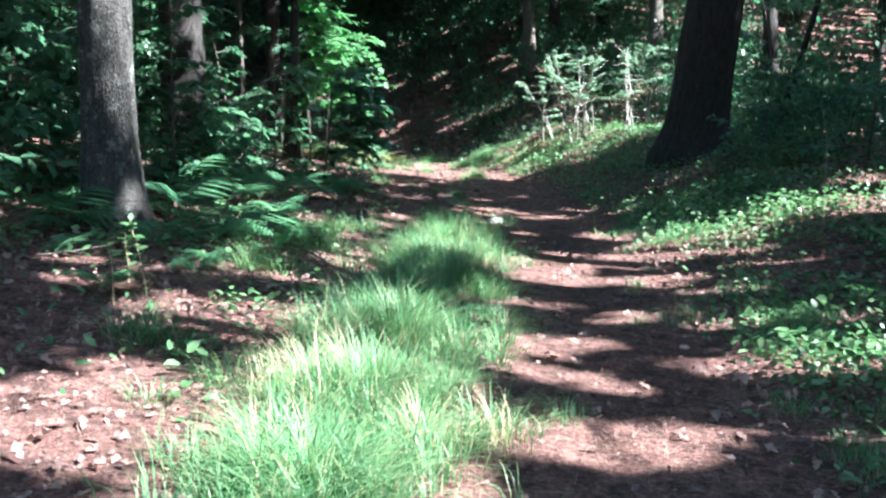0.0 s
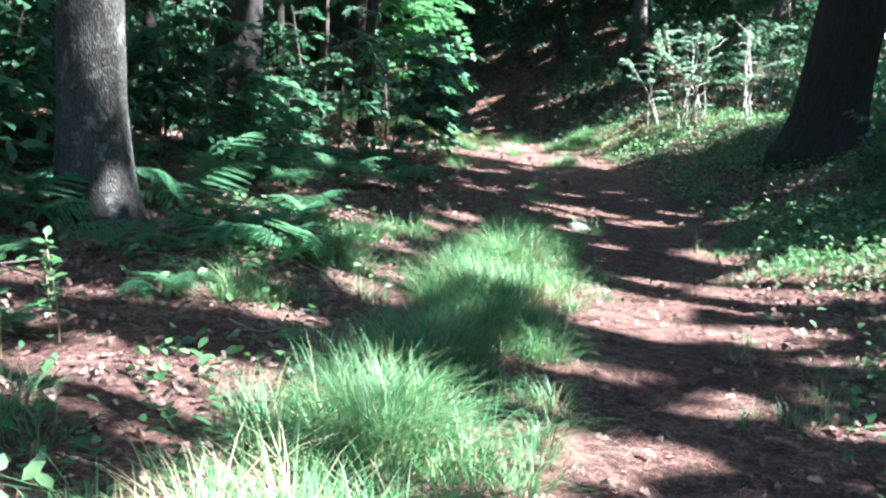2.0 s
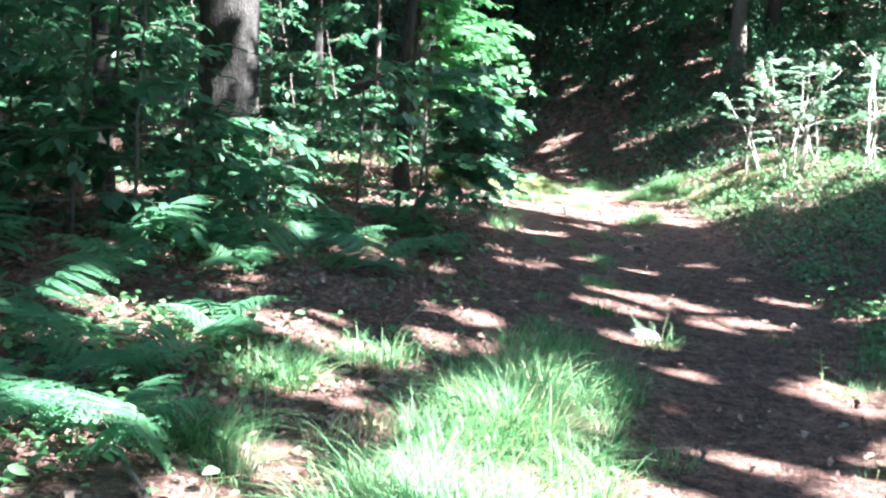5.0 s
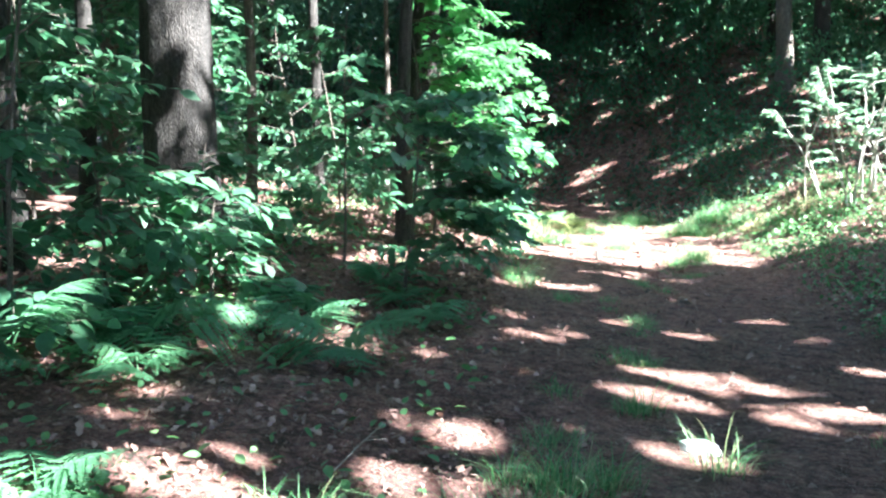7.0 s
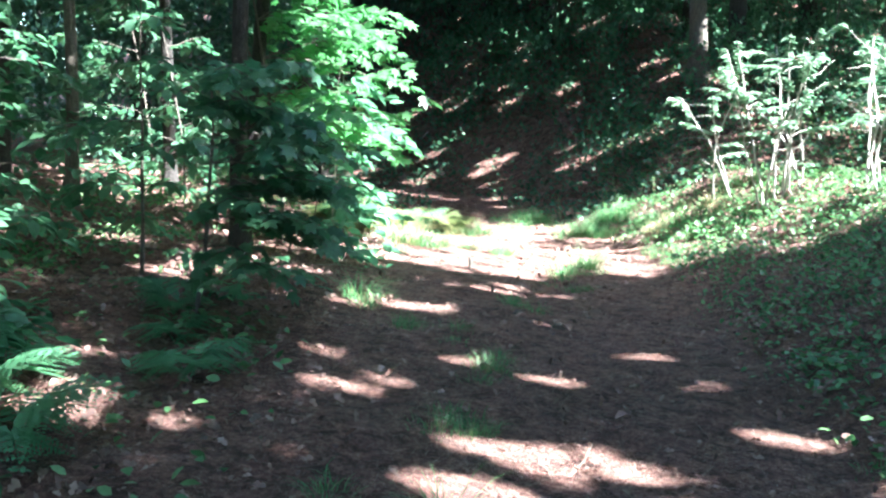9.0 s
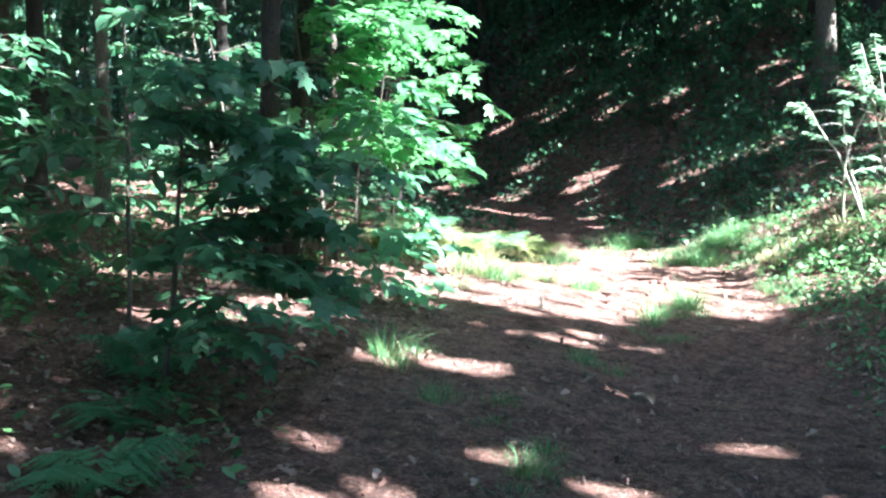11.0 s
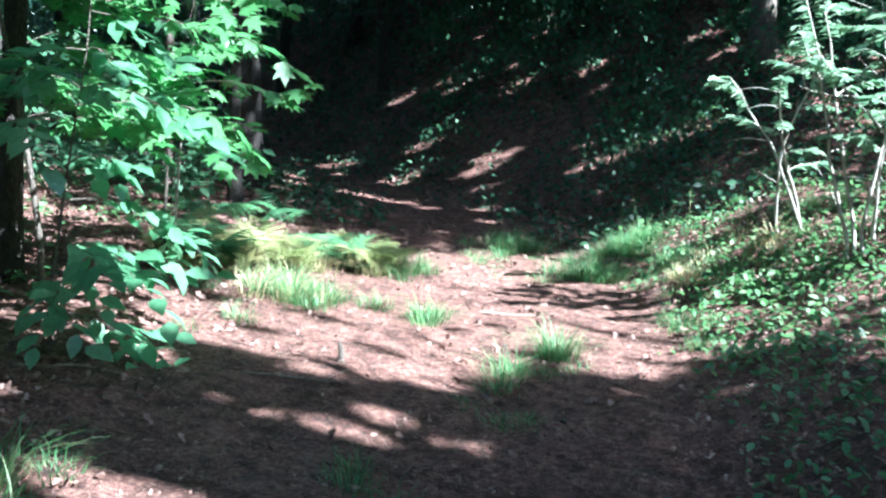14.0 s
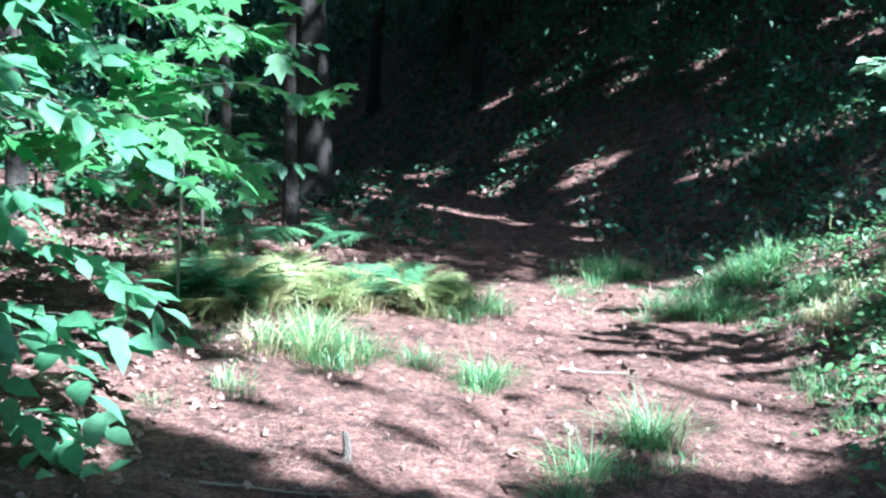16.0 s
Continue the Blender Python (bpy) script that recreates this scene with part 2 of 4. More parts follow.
def tri_safe(V, F):
    """Splits quads into triangles, dropping the empty ones."""
    T = np.concatenate([F[:, [0, 1, 2]], F[:, [0, 2, 3]]])
    return V, T[(T[:, 0] != T[:, 1]) & (T[:, 1] != T[:, 2]) & (T[:, 0] != T[:, 2])]


def smooth(a, b, x):
    t = np.clip((np.asarray(x, dtype=float) - a) / (b - a), 0, 1)
    return t * t * (3 - 2 * t)


# ---- the lie of the land ----
PATH_Y = np.array([-8, 0, 4, 7, 10, 13, 16, 20, 23, 26, 29, 33, 45, 70.0])
PATH_X = np.array([0.1, 0.3, 0.6, 0.85, 1.0, 0.9, 0.6, 0.1, -0.5, -1.6, -4.0, -8.5, -20, -42.0])


def path_x(y):
    return np.interp(y, PATH_Y, PATH_X)


def wave(x, y):
    return (np.sin(1.7 * x + 0.6 * y) + np.sin(0.9 * y - 1.3 * x + 1) + np.sin(2.9 * x - 1.9 * y + 2) * 0.5 + np.sin(4.3 * y + 2.2 * x) * 0.4)


def ground_z(x, y):
    """Nearly level path; to its right a low bank with a terrace on top and the hill behind it, the wood to the left lies a little higher."""
    x, y = np.asarray(x, dtype=float), np.asarray(y, dtype=float)
    d = x - path_x(y)
    z = 0.2 * smooth(-1, 8, y) - 0.0436 * np.clip(x, -8, 8)
    up = np.maximum(d - 0.65 - 0.5 * smooth(9, 14, y), 0)
    steep = 0.14 + 0.27 * smooth(6, 13, y) + 0.1 * smooth(13, 19, y)
    bank = steep * (np.sqrt(up ** 2 + 0.09) - 0.3)
    top = 0.45 + 0.5 * smooth(8, 15, y) + 0.05 * np.minimum(up, 8) + 0.3 * np.clip(y - 24.5, 0, 22)
    mid = np.clip(0.5 + 0.5 * (top - bank) / 0.3, 0, 1)
    z = z + top * (1 - mid) + bank * mid - 0.15 * mid * (1 - mid)
    left = np.maximum(-d - 1.5, 0)
    z = z + 0.05 * np.minimum(left, 4)
    z = z + 0.012 * wave(x, y) * smooth(0.3, 1.5, np.abs(d)) + 0.006 * wave(2.3 * x, 2.1 * y) + 0.005 * wave(5.7 * x + 1, 6.1 * y)
    z = z - 0.035 * np.exp(-(d / 0.45) ** 2)
    return z


def spacing(near_a, near_b, step, far):
    mid = np.arange(near_a, near_b + 1e-6, step)
    k = np.cumsum(step * 1.18 ** np.arange(1, 60))
    k = k[k < far]
    return np.concatenate([(near_a - k)[::-1], mid, near_b + k])


gx, gy = spacing(-5, 5, 0.09, 900), spacing(0, 29, 0.1, 900)
X, Y = np.meshgrid(gx, gy)
Z = ground_z(X, Y)
gi = np.arange(X.size).reshape(X.shape)
ground = mesh_object("ground", np.stack([X, Y, Z], -1).reshape(-1, 3),
                     np.stack([gi[:-1, :-1], gi[:-1, 1:], gi[1:, 1:], gi[1:, :-1]], -1).reshape(-1, 4), SOIL, smooth=True)
tagged(ground, "dark woodland soil with a trodden footpath of needles", "ground", kind="structure")

# ---- gaps in the canopy: where the sun reaches the ground (x, y, half widths) ----
GAPS_NEAR = [(-1.5, 3.9, 0.75, 0.5), (-1.0, 5.35, 0.35, 0.25), (-1.6, 5.7, 0.3, 0.28), (-0.35, 4.4, 0.62, 0.9), (-0.3, 5.6, 0.6, 0.5),
             (0.66, 4.1, 0.6, 0.27), (0.9, 5.95, 0.6, 0.07), (0.75, 5.2, 0.35, 0.06), (1.6, 5.42, 0.5, 0.1), (0.9, 8.5, 0.6, 0.65),
             (0.0, 9.2, 0.5, 1.0), (2.35, 9.75, 0.6, 0.7), (3.5, 10.3, 0.9, 0.4), (1.95, 9.05, 0.4, 0.35), (-0.85, 8.2, 0.32, 0.45),
             (-1.76, 7.02, 0.3, 0.14), (-1.7, 8.4, 0.35, 0.22), (1.9, 11.1, 0.22, 0.3), (-2.5, 11.6, 0.2, 0.2), (-0.6, 11.72, 0.18, 0.12),
             (-0.4, 3.5, 0.6, 0.5), (-4.4, 8.9, 1.7, 0.2), (-2.2, 9.9, 0.4, 0.22), (-1.7, 10.6, 0.35, 0.18), (-1.0, 10.4, 0.3, 0.14), (1.7, 8.2, 0.4, 0.2), (-5.6, 15.6, 0.5, 0.12), (-0.6, 11.0, 0.2, 0.12), (0.75, 7.87, 0.45, 0.15), (-1.25, 9.6, 0.45, 0.2), (-1.2, 6.0, 0.35, 0.16)]
GAPS_BANK = [(1.8, 4.4, 0.6, 0.15), (2.3, 5.5, 0.6, 0.2), (1.6, 6.8, 0.4, 0.08), (2.6, 6.5, 0.5, 0.12), (1.3, 3.3, 0.4, 0.08), (2.1, 7.6, 0.5, 0.1), (3.0, 8.6, 0.4, 0.1), (4.6, 11.6, 0.8, 0.3),
             (-3.8, 13.3, 0.3, 0.2), (0.7, 7.0, 0.5, 0.05), (2.9, 14.8, 0.3, 0.1), (2.5, 12.6, 0.3, 0.12), (-1.9, 13.2, 0.25, 0.2)]
GAPS_PATH = [(0.45, 13.6, 0.3, 0.1), (0.5, 12.95, 0.35, 0.12), (1.0, 13.42, 0.5, 0.12), (0.95, 12.73, 0.22, 0.07), (1.42, 12.68, 0.25, 0.06), (1.3, 13.12, 0.5, 0.09),
             (0.36, 12.86, 0.22, 0.07), (1.82, 14.34, 0.28, 0.07), (1.05, 13.75, 0.45, 0.07), (-0.85, 16.75, 0.45, 0.26), (-3.0, 18.7, 0.9, 0.3), (-2.6, 19.4, 0.5, 0.5), (-1.82, 16.86, 0.15, 0.1), (-0.39, 14.47, 0.12, 0.07),
             (-2.9, 16.9, 0.4, 0.4), (-2.4, 17.7, 0.4, 0.5), (0.23, 17.22, 0.18, 0.07), (0.77, 17.33, 0.18, 0.07), (-0.3, 18.04, 0.4, 0.05), (0.5, 18.15, 0.3, 0.04), (0.45, 16.9, 0.12, 0.1)]
GAPS_FAR = [(-1.1, 19.55, 1.4, 0.65), (-0.2, 20.7, 1.8, 0.9), (-1.4, 20.3, 0.8, 0.5), (0.4, 22.0, 1.2, 1.2), (1.7, 20.9, 0.9, 0.65), (-1.9, 21.6, 0.7, 0.8), (-0.3, 23.2, 0.9, 1.2),
            (-1.86, 18.5, 0.4, 0.28), (1.6, 22.8, 1.0, 0.8), (2.7, 22.0, 0.8, 0.7), (0.9, 24.4, 0.9, 0.45), (-3.8, 19.6, 0.9, 0.6), (-4.6, 20.6, 1.2, 0.5), (3.4, 20.9, 0.9, 0.55), (2.6, 19.9, 0.6, 0.4), (-3.4, 18.2, 0.3, 0.25),
            (-5.5, 21.5, 1.4, 0.9), (-7.5, 18.5, 1.0, 0.8), (-8.5, 24, 1.6, 0.9), (3.2, 33, 1.2, 0.25), (4.5, 38, 2.0, 0.3), (10, 25, 2.2, 0.5)]
GAPS_HILL = [(2.5, 30, 1.2, 0.2), (4.5, 33, 1.5, 0.3), (6, 37, 2, 0.4), (4, 28, 1, 0.15), (7, 31, 1.5, 0.3), (3, 40, 2, 0.4), (5, 43, 2, 0.4), (2.6, 27.2, 0.8, 0.1), (6.5, 27.6, 1.2, 0.2)]


def sunlit(P, margin=0.12):
    """True for places between the sun and one of the gaps."""
    k = (P[:, 2] - 0.25) / SUN_DIR.z
    u, v = P[:, 0] - SUN_DIR.x * k, P[:, 1] - SUN_DIR.y * k
    near = (u > -11) & (u < 13) & (v > 2) & (v < 48)
    hit = np.zeros(len(P), dtype=bool)
    if not near.any():
        return hit
    x, y, Q = u[near], v[near], P[near]
    lit = np.zeros(len(x), dtype=bool)
    wob = 0.25 * np.sin(5.1 * x + 2.0 * y) + 0.25 * np.sin(4.0 * y - 3.1 * x) + 0.2 * np.sin(11.0 * x + 7.0 * y) * np.sin(13.0 * y - 6.0 * x)
    for a, b, c, d in GAPS_NEAR + GAPS_BANK + GAPS_PATH + GAPS_FAR + GAPS_HILL:
        lit |= ((x - a) / (c + margin)) ** 2 + ((y - b) / (d + 0.6 * margin)) ** 2 < 1 + wob
    fleck = np.sin(2.1 * x + 1.3 * y) * np.sin(1.9 * y - 0.9 * x + 1) + 0.5 * np.sin(3.3 * x - 2.7 * y)
    lit |= (fleck > np.where(y < 13, 1.2, 0.85)) & (x < -3.0) & (y > 8) & (y < 25)
    rough_fleck = np.sin(1.3 * x + 6.1 * y) + np.sin(2.9 * x - 5.3 * y + 1) + np.sin(1.7 * x + 2.9 * y + 2) + np.sin(6.3 * x + 2.7 * y)
    lit |= (rough_fleck > np.where(x > 2.5, 1.15, 1.8)) & (x > -6.0) & (y > 26.5)
    bough = np.sin(12.0 * (y + 0.22 * x) + 2.2 * np.sin(1.7 * x + 0.6 * y)) + 0.8 * np.sin(21.0 * (y + 0.27 * x) + 3.0 * np.sin(2.3 * x + 1)) + 0.4 * np.sin(7.3 * x - 3.1 * y)
    lit &= bough > np.where((y > 12) & (y < 18.5), -0.3, np.where(y > 18.5, -0.5, np.where(y < 7.5, -0.7, -0.8)))
    dapple = np.sin(2.3 * x + 1.1 * y) * np.sin(9.0 * y + 1.7 * x) + np.sin(3.7 * x - 2.0 * y + 1) * np.sin(14.0 * y - 1.1 * x + 2)
    lit |= (dapple > np.where(y < 12, 1.15, 1.42)) & (x > -3.2) & (x < 2.6) & (y > 4.5) & (y < 19)
    stray = np.sin(91.7 * Q[:, 0] + 47.3 * Q[:, 1] + 33.1 * Q[:, 2]) > 0.992
    hit[near] = lit & ~stray
    return hit


def shading(W, F, corners):
    """Keeps only those leaves of which no part stands in a gap of the canopy."""
    L = W.reshape(-1, corners, 3)
    lit = sunlit(L.mean(1), 0.04)
    for i in range(corners):
        lit |= sunlit(L[:, i], 0.04)
    keep = ~lit
    per = len(F) // max(1, len(L))
    n = int(keep.sum())
    return L[keep].reshape(-1, 3), (F[:per][None] + (np.arange(n) * corners)[:, None, None]).reshape(-1, F.shape[1])


# ---- trees ----


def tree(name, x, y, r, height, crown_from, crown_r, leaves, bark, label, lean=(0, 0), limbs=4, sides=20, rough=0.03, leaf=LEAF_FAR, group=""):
    """A tree: a flared, tapered trunk, limbs and a crown of leaves in uneven lobes."""
    g = np.random.default_rng(int(abs(x * 131 + y * 717)) + 3)
    z0 = float(ground_z(x, y)) - 0.06
    root = thing(name, x, y, z0, label, "tree", group)
    hs = np.concatenate([[-0.45, -0.2], np.linspace(0, 4, 28 if sides > 16 else 10), np.linspace(4.5, height * 0.8, 8)])
    line = np.stack([lean[0] * hs + 0.05 * np.sin(hs * 0.9 + x), lean[1] * hs + 0.05 * np.sin(hs * 0.7 + y), hs], -1)
    rad = r * (1 - 0.75 * hs / height) * (1 + 0.55 * np.exp(-np.maximum(hs, 0) / 0.28))
    mesh_object("trunk", *tube(line, rad, sides, rough, int(abs(x * 77 + y))), bark, root, smooth=True)
    lobes = []
    for i in range(limbs):
        a = g.uniform(0, 6.283)
        h = g.uniform(crown_from, height * 0.75)
        start = line[np.argmin(np.abs(hs - h))]
        pts = bent(start, (np.cos(a), np.sin(a), g.uniform(0.3, 0.9)), crown_r * g.uniform(0.7, 1.0), 5, 0.12, 0.1, int(g.integers(9999)))
        mesh_object("limb", *tube(pts, np.linspace(r * 0.32, r * 0.08, len(pts)), 6), bark, root, smooth=True)
        lobes += [pts[-1], pts[3]]
    lobes.append(line[-1])
    lobes = np.array(lobes)
    fine = 2 < x < 22 and -8 < y < 32
    leaves, size = (int(leaves * 5.2), 0.26) if fine else (leaves, 0.58)
    c = lobes[g.integers(0, len(lobes), leaves)]
    off = g.normal(0, 1, (leaves, 3)) * np.array([0.5, 0.5, 0.3]) * crown_r
    P = c + off
    P = P[P[:, 2] > crown_from - 0.5]
    k = len(P)
    W, F = strewn(KITE, P + np.array([x, y, z0]), g.uniform(0.6, 1.25, k) * size, g.uniform(0, 6.283, k), g.normal(-0.5, 0.6, k), g.normal(0, 0.5, k))
    W, F = shading(W, F, 4)
    if len(W) > 12:
        mesh_object("crown", W - np.array([x, y, z0]), F, leaf, root)
    return root


def spray(points, size, every, g, both=True):
    """Leaves set in turn along both sides of a twig, nearly flat and hanging a little."""
    P = np.asarray(points)
    seg = np.linalg.norm(np.diff(P, axis=0), axis=1)
    s = np.concatenate([[0], np.cumsum(seg)])
    at = np.arange(every, s[-1], every)
    if len(at) < 1:
        return None
    Q = np.stack([np.interp(at, s, P[:, i]) for i in range(3)], -1)
    d = P[-1] - P[0]
    yaw = math.atan2(-d[0], d[1]) + np.where(np.arange(len(at)) % 2, 1, -1) * g.uniform(0.5, 1.1, len(at))
    yaw[-1] = math.atan2(-d[0], d[1])
    return Q, g.uniform(0.7, 1.2, len(at)) * size, yaw, g.normal(-0.35, 0.3, len(at)), g.normal(0, 0.35, len(at))


def sapling(name, x, y, height, spread, size, branches, label, bark=BARK_BROWN, leaf=LEAF, r=0.02, low=0.3, lean=(0, 0), toward=None, group="", twigs=5, category="sapling", droop=0.5, single=False, shape=LEAF4):
    """A young tree: a thin stem, branches that fork into twigs, and flat sprays of leaves."""
    g = np.random.default_rng(int(abs(x * 311 + y * 173)) + 11)
    z0 = float(ground_z(x, y)) - 0.03
    root = thing(name, x, y, z0, label, category, group)
    stem = bent((0, 0, 0), (lean[0], lean[1], 1), height, 10, 0.05, 0, int(g.integers(9999)))
    mesh_object("stem", *tube(stem, np.linspace(r, r * 0.25, len(stem)), 8, 0.04), bark, root, smooth=True)
    sets, tubes, owners = [], [], []
    for i in range(branches):
        f = low + (1 - low) * (i + g.uniform(0, 0.8)) / branches
        start = stem[min(10, int(f * 10))]
        a = g.uniform(0, 6.283) if toward is None else toward + g.normal(0, 0.75)
        length = spread * (1.15 - 0.6 * f) * g.uniform(0.7, 1.15)
        pts = bent(start, (np.cos(a), np.sin(a), g.uniform(0.1, 0.5)), length, 6, 0.1, droop, int(g.integers(9999)))
        bough = mesh_object("branch", *tube(pts, np.linspace(r * 0.4, r * 0.1, len(pts)), 5), bark, root, smooth=True)
        sets.append(spray(pts[2:], size, size * 0.45, g))
        owners.append(bough)
        for j in range(twigs):
            b = a + g.choice([-1, 1]) * g.uniform(0.4, 1.1)
            tw = bent(pts[int(g.integers(1, 6))], (np.cos(b), np.sin(b), g.uniform(-0.2, 0.3)), length * g.uniform(0.3, 0.6), 4, 0.12, droop, int(g.integers(9999)))
            tubes.append(tube(tw, np.linspace(r * 0.18, r * 0.06, len(tw)), 4))
            sets.append(spray(tw, size, size * 0.45, g))
            owners.append(bough)
    tagged(mesh_object("brushwood", *joined(tubes), bark, root, smooth=True), kind="stuff")
    owners = [o for s, o in zip(sets, owners) if s for _ in s[0]]
    sets = [s for s in sets if s]
    P, sz, ya, pi_, ro = (np.concatenate([s[i] for s in sets]) for i in range(5))
    if single:
        blade = None
        for p, s, a1, a2, a3, bough in zip(P, sz, ya, pi_, ro, owners):
            if blade is None:
                one = mesh_object("leaf", *tri_safe(*LEAFLET), leaf, bough, smooth=True)
                blade = one.data
            else:
                one = new("leaf", blade)
                one.parent = bough
            one.matrix_basis = Matrix.Translation(p) @ Euler((a2, a3, a1), "YXZ").to_matrix().to_4x4() @ Matrix.Scale(s, 4)
    else:
        mesh_object("foliage", *strewn(shape, P, sz, ya, pi_, ro), leaf, root)
    return root


tree("oak_tree", -2.87, 8.5, 0.235, 15, 6.5, 3.8, 2600, BARK_GREY, "grey oak trunk flecked with pale lichen, ferns at its foot", (-0.01, 0), 6, sides=40)
tree("oak_tree", -4.1, 15.2, 0.34, 17, 7, 4.2, 2600, BARK_DARK, "thick dark oak trunk half hidden by young leaves", (0.02, 0), sides=40)
tree("oak_tree", 3.95, 16.2, 0.48, 18, 8, 4.2, 1300, BARK_DARK, "massive dark oak trunk with flared base in shade", (0.065, 0), sides=48)
forked = tree("maple_tree", -2.85, 18.35, 0.09, 12, 6, 2.8, 700, BARK_DARK, "slim dark maple trunk leaning over the path edge", (-0.02, 0.01), sides=24)
tree("maple_tree", -3.2, 19.4, 0.085, 12, 6, 2.8, 700, BARK_DARK, "slim dark maple trunk close behind another one", (0.06, 0), sides=24)
tree("birch_tree", -5.5, 19.55, 0.075, 13, 7, 2.6, 600, BARK_BROWN, "slim greyish trunk standing in sunlight", (0.01, 0), sides=16)
tree("oak_tree", -4.7, 26.3, 0.21, 16, 7, 3.5, 900, BARK_DARK, "brown trunk catching sun on one side", (0.0, 0), sides=24)
tree("maple_tree", -5.4, 25.4, 0.06, 10, 6, 2.2, 400, BARK_BROWN, "thin brown trunk among ferns", (0.01, 0), sides=12)

mesh_object("limb", *tube(bent((-0.03, 0.0, 1.8), (-0.62, -0.4, -0.3), 0.85, 6, 0.07, 0.0, 8), np.linspace(0.045, 0.025, 7), 10, 0.06, 2), BARK_BROWN, forked, "pale broken low limb", smooth=True)
tree("maple_tree", 5.5, 17.2, 0.06, 9, 6, 1.8, 300, BARK_DARK, "slim dark trunk leaning over the bank", (0.22, 0.0), sides=12)
for x, y, r in [(-4.7, 13.6, 0.08), (-6.1, 16.8, 0.1), (-5.6, 22.4, 0.09), (-3.9, 24.4, 0.07), (-6.2, 11.0, 0.1), (-4.4, 5.6, 0.12), (-6.8, 20.2, 0.11), (-5.2, 9.3, 0.07)]:
    tree("maple_tree", x, y, r, 13, 5.5, 3.4, 2300, BARK_DARK, "slim dark maple trunk among young saplings", (0.03 * math.sin(3 * x + y), 0), 4, 12, 0.03, group="slim trees of the wood")
# unseen trees added on the sun's side to shade the ground left of the path
for x, y in [(5.8, 3.4), (7.6, 5.9), (9.6, 2.4), (6.8, 8.4)]:
    tree("forest_tree", x, y, 0.17, 15, 5.8, 3.8, 1900, BARK_DARK, "dark forest tree standing in deep shade", (0.01, 0.0), 4, 12, 0.03, group="trees of the wood")
# canopy trees of the wood all round
grid = np.random.default_rng(21)
for cx in np.arange(-24, 33, 5.0):
    for cy in np.arange(-12, 66, 5.0):
        x, y = cx + grid.uniform(-1.8, 1.8), cy + grid.uniform(-1.8, 1.8)
        if abs(x - path_x(y)) < 2.6 or (-6.4 < x < 5.5 and y < 29):
            continue
        tree("forest_tree", x, y, grid.uniform(0.1, 0.24), grid.uniform(12, 17), grid.uniform(5.5, 7.5), grid.uniform(3.2, 4.2), 1750 if 5 < x < 21 and y < 32 else 1300,
             BARK_DARK if grid.random() < 0.6 else BARK_BROWN, "dark forest tree standing in deep shade", (grid.normal(0, 0.02), grid.normal(0, 0.02)), 3, 12, 0.03, group="trees of the wood")
for x, y in [(3.0, 30.5), (-1.2, 34.0), (3.6, 35.0), (-3.2, 38.5), (0.6, 42.0), (6.2, 31.5), (-8.2, 36.0), (2.2, 39.0)]:
    tree("forest_tree", x, y, 0.13 + 0.02 * (abs(x) % 4), 15, 5.5, 3.6, 1500, BARK_DARK, "dark forest tree standing in deep shade", (0.01, 0.0), 3, 12, 0.03, group="trees of the wood")

# ---- far woods: foliage that nobody could count ----


def foliage_cloud(name, boxes, n, size, leaf, label, seed, shape=KITE):
    """Clumped leaves strewn over upright stretches (x0, x1, y0, y1, lowest, highest above the ground)."""
    g = np.random.default_rng(seed)
    out = []
    area = np.array([(b[1] - b[0]) * (b[3] - b[2]) * (b[5] - b[4]) for b in boxes])
    for b, share in zip(boxes, area / area.sum()):
        k = int(n * share)
        clumps = max(6, k // 60)
        c = np.stack([g.uniform(b[0], b[1], clumps), g.uniform(b[2], b[3], clumps), g.uniform(b[4], b[5], clumps)], -1)
        P = c[g.integers(0, clumps, k)] + g.normal(0, 1, (k, 3)) * np.array([0.8, 0.8, 0.35]) * size * 3.2
        P[:, 2] = np.maximum(P[:, 2], 0.05) + ground_z(P[:, 0], P[:, 1])
        P = P[~sunlit(P)]
        out.append(strewn(shape, P, g.uniform(0.6, 1.25, len(P)) * size, g.uniform(0, 6.283, len(P)), g.normal(-0.8, 0.55, len(P)), g.normal(0, 0.5, len(P))))
    return tagged(mesh_object(name, *joined(out), leaf), label, "foliage", kind="stuff")


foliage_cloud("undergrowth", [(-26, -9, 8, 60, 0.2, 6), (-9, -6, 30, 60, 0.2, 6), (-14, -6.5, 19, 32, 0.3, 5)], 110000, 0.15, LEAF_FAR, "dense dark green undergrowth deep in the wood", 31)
foliage_cloud("undergrowth", [(-6, 4, 41, 62, 0.3, 8), (2, 28, 33, 62, 0.6, 8), (8, 24, 10, 33, 0.3, 5), (5.5, 9, 24, 33, 0.3, 4)], 120000, 0.16, LEAF, "dense dark green undergrowth on the hillside", 32)
foliage_cloud("hill_shrubs", [(0.3, 9, 26.5, 40, 0.05, 1.1), (-4, 4, 32, 44, 0.05, 1.8), (-3.5, 0.5, 29.5, 33, 0.05, 1.2), (5, 9, 14, 27, 0.1, 1.4)], 70000, 0.1, LEAF, "low dark shrubs scattered on the hillside", 33)
foliage_cloud("undergrowth", [(-15, -2, 37, 52, 0.3, 8)], 34000, 0.2, LEAF_FAR, "dense dark green undergrowth where the path bends", 36)
foliage_cloud("hill_boughs", [(-1, 9, 29, 38, 1.6, 5.5), (-5, 1, 33, 40, 2.0, 6.0)], 30000, 0.13, LEAF, "layered green boughs hanging over the hillside", 35)
foliage_cloud("hill_crowns", [(-12, 24, 30, 44, 3.2, 9)], 14000, 0.22, LEAF_FAR, "dark hanging boughs in the shade of the wood", 34)
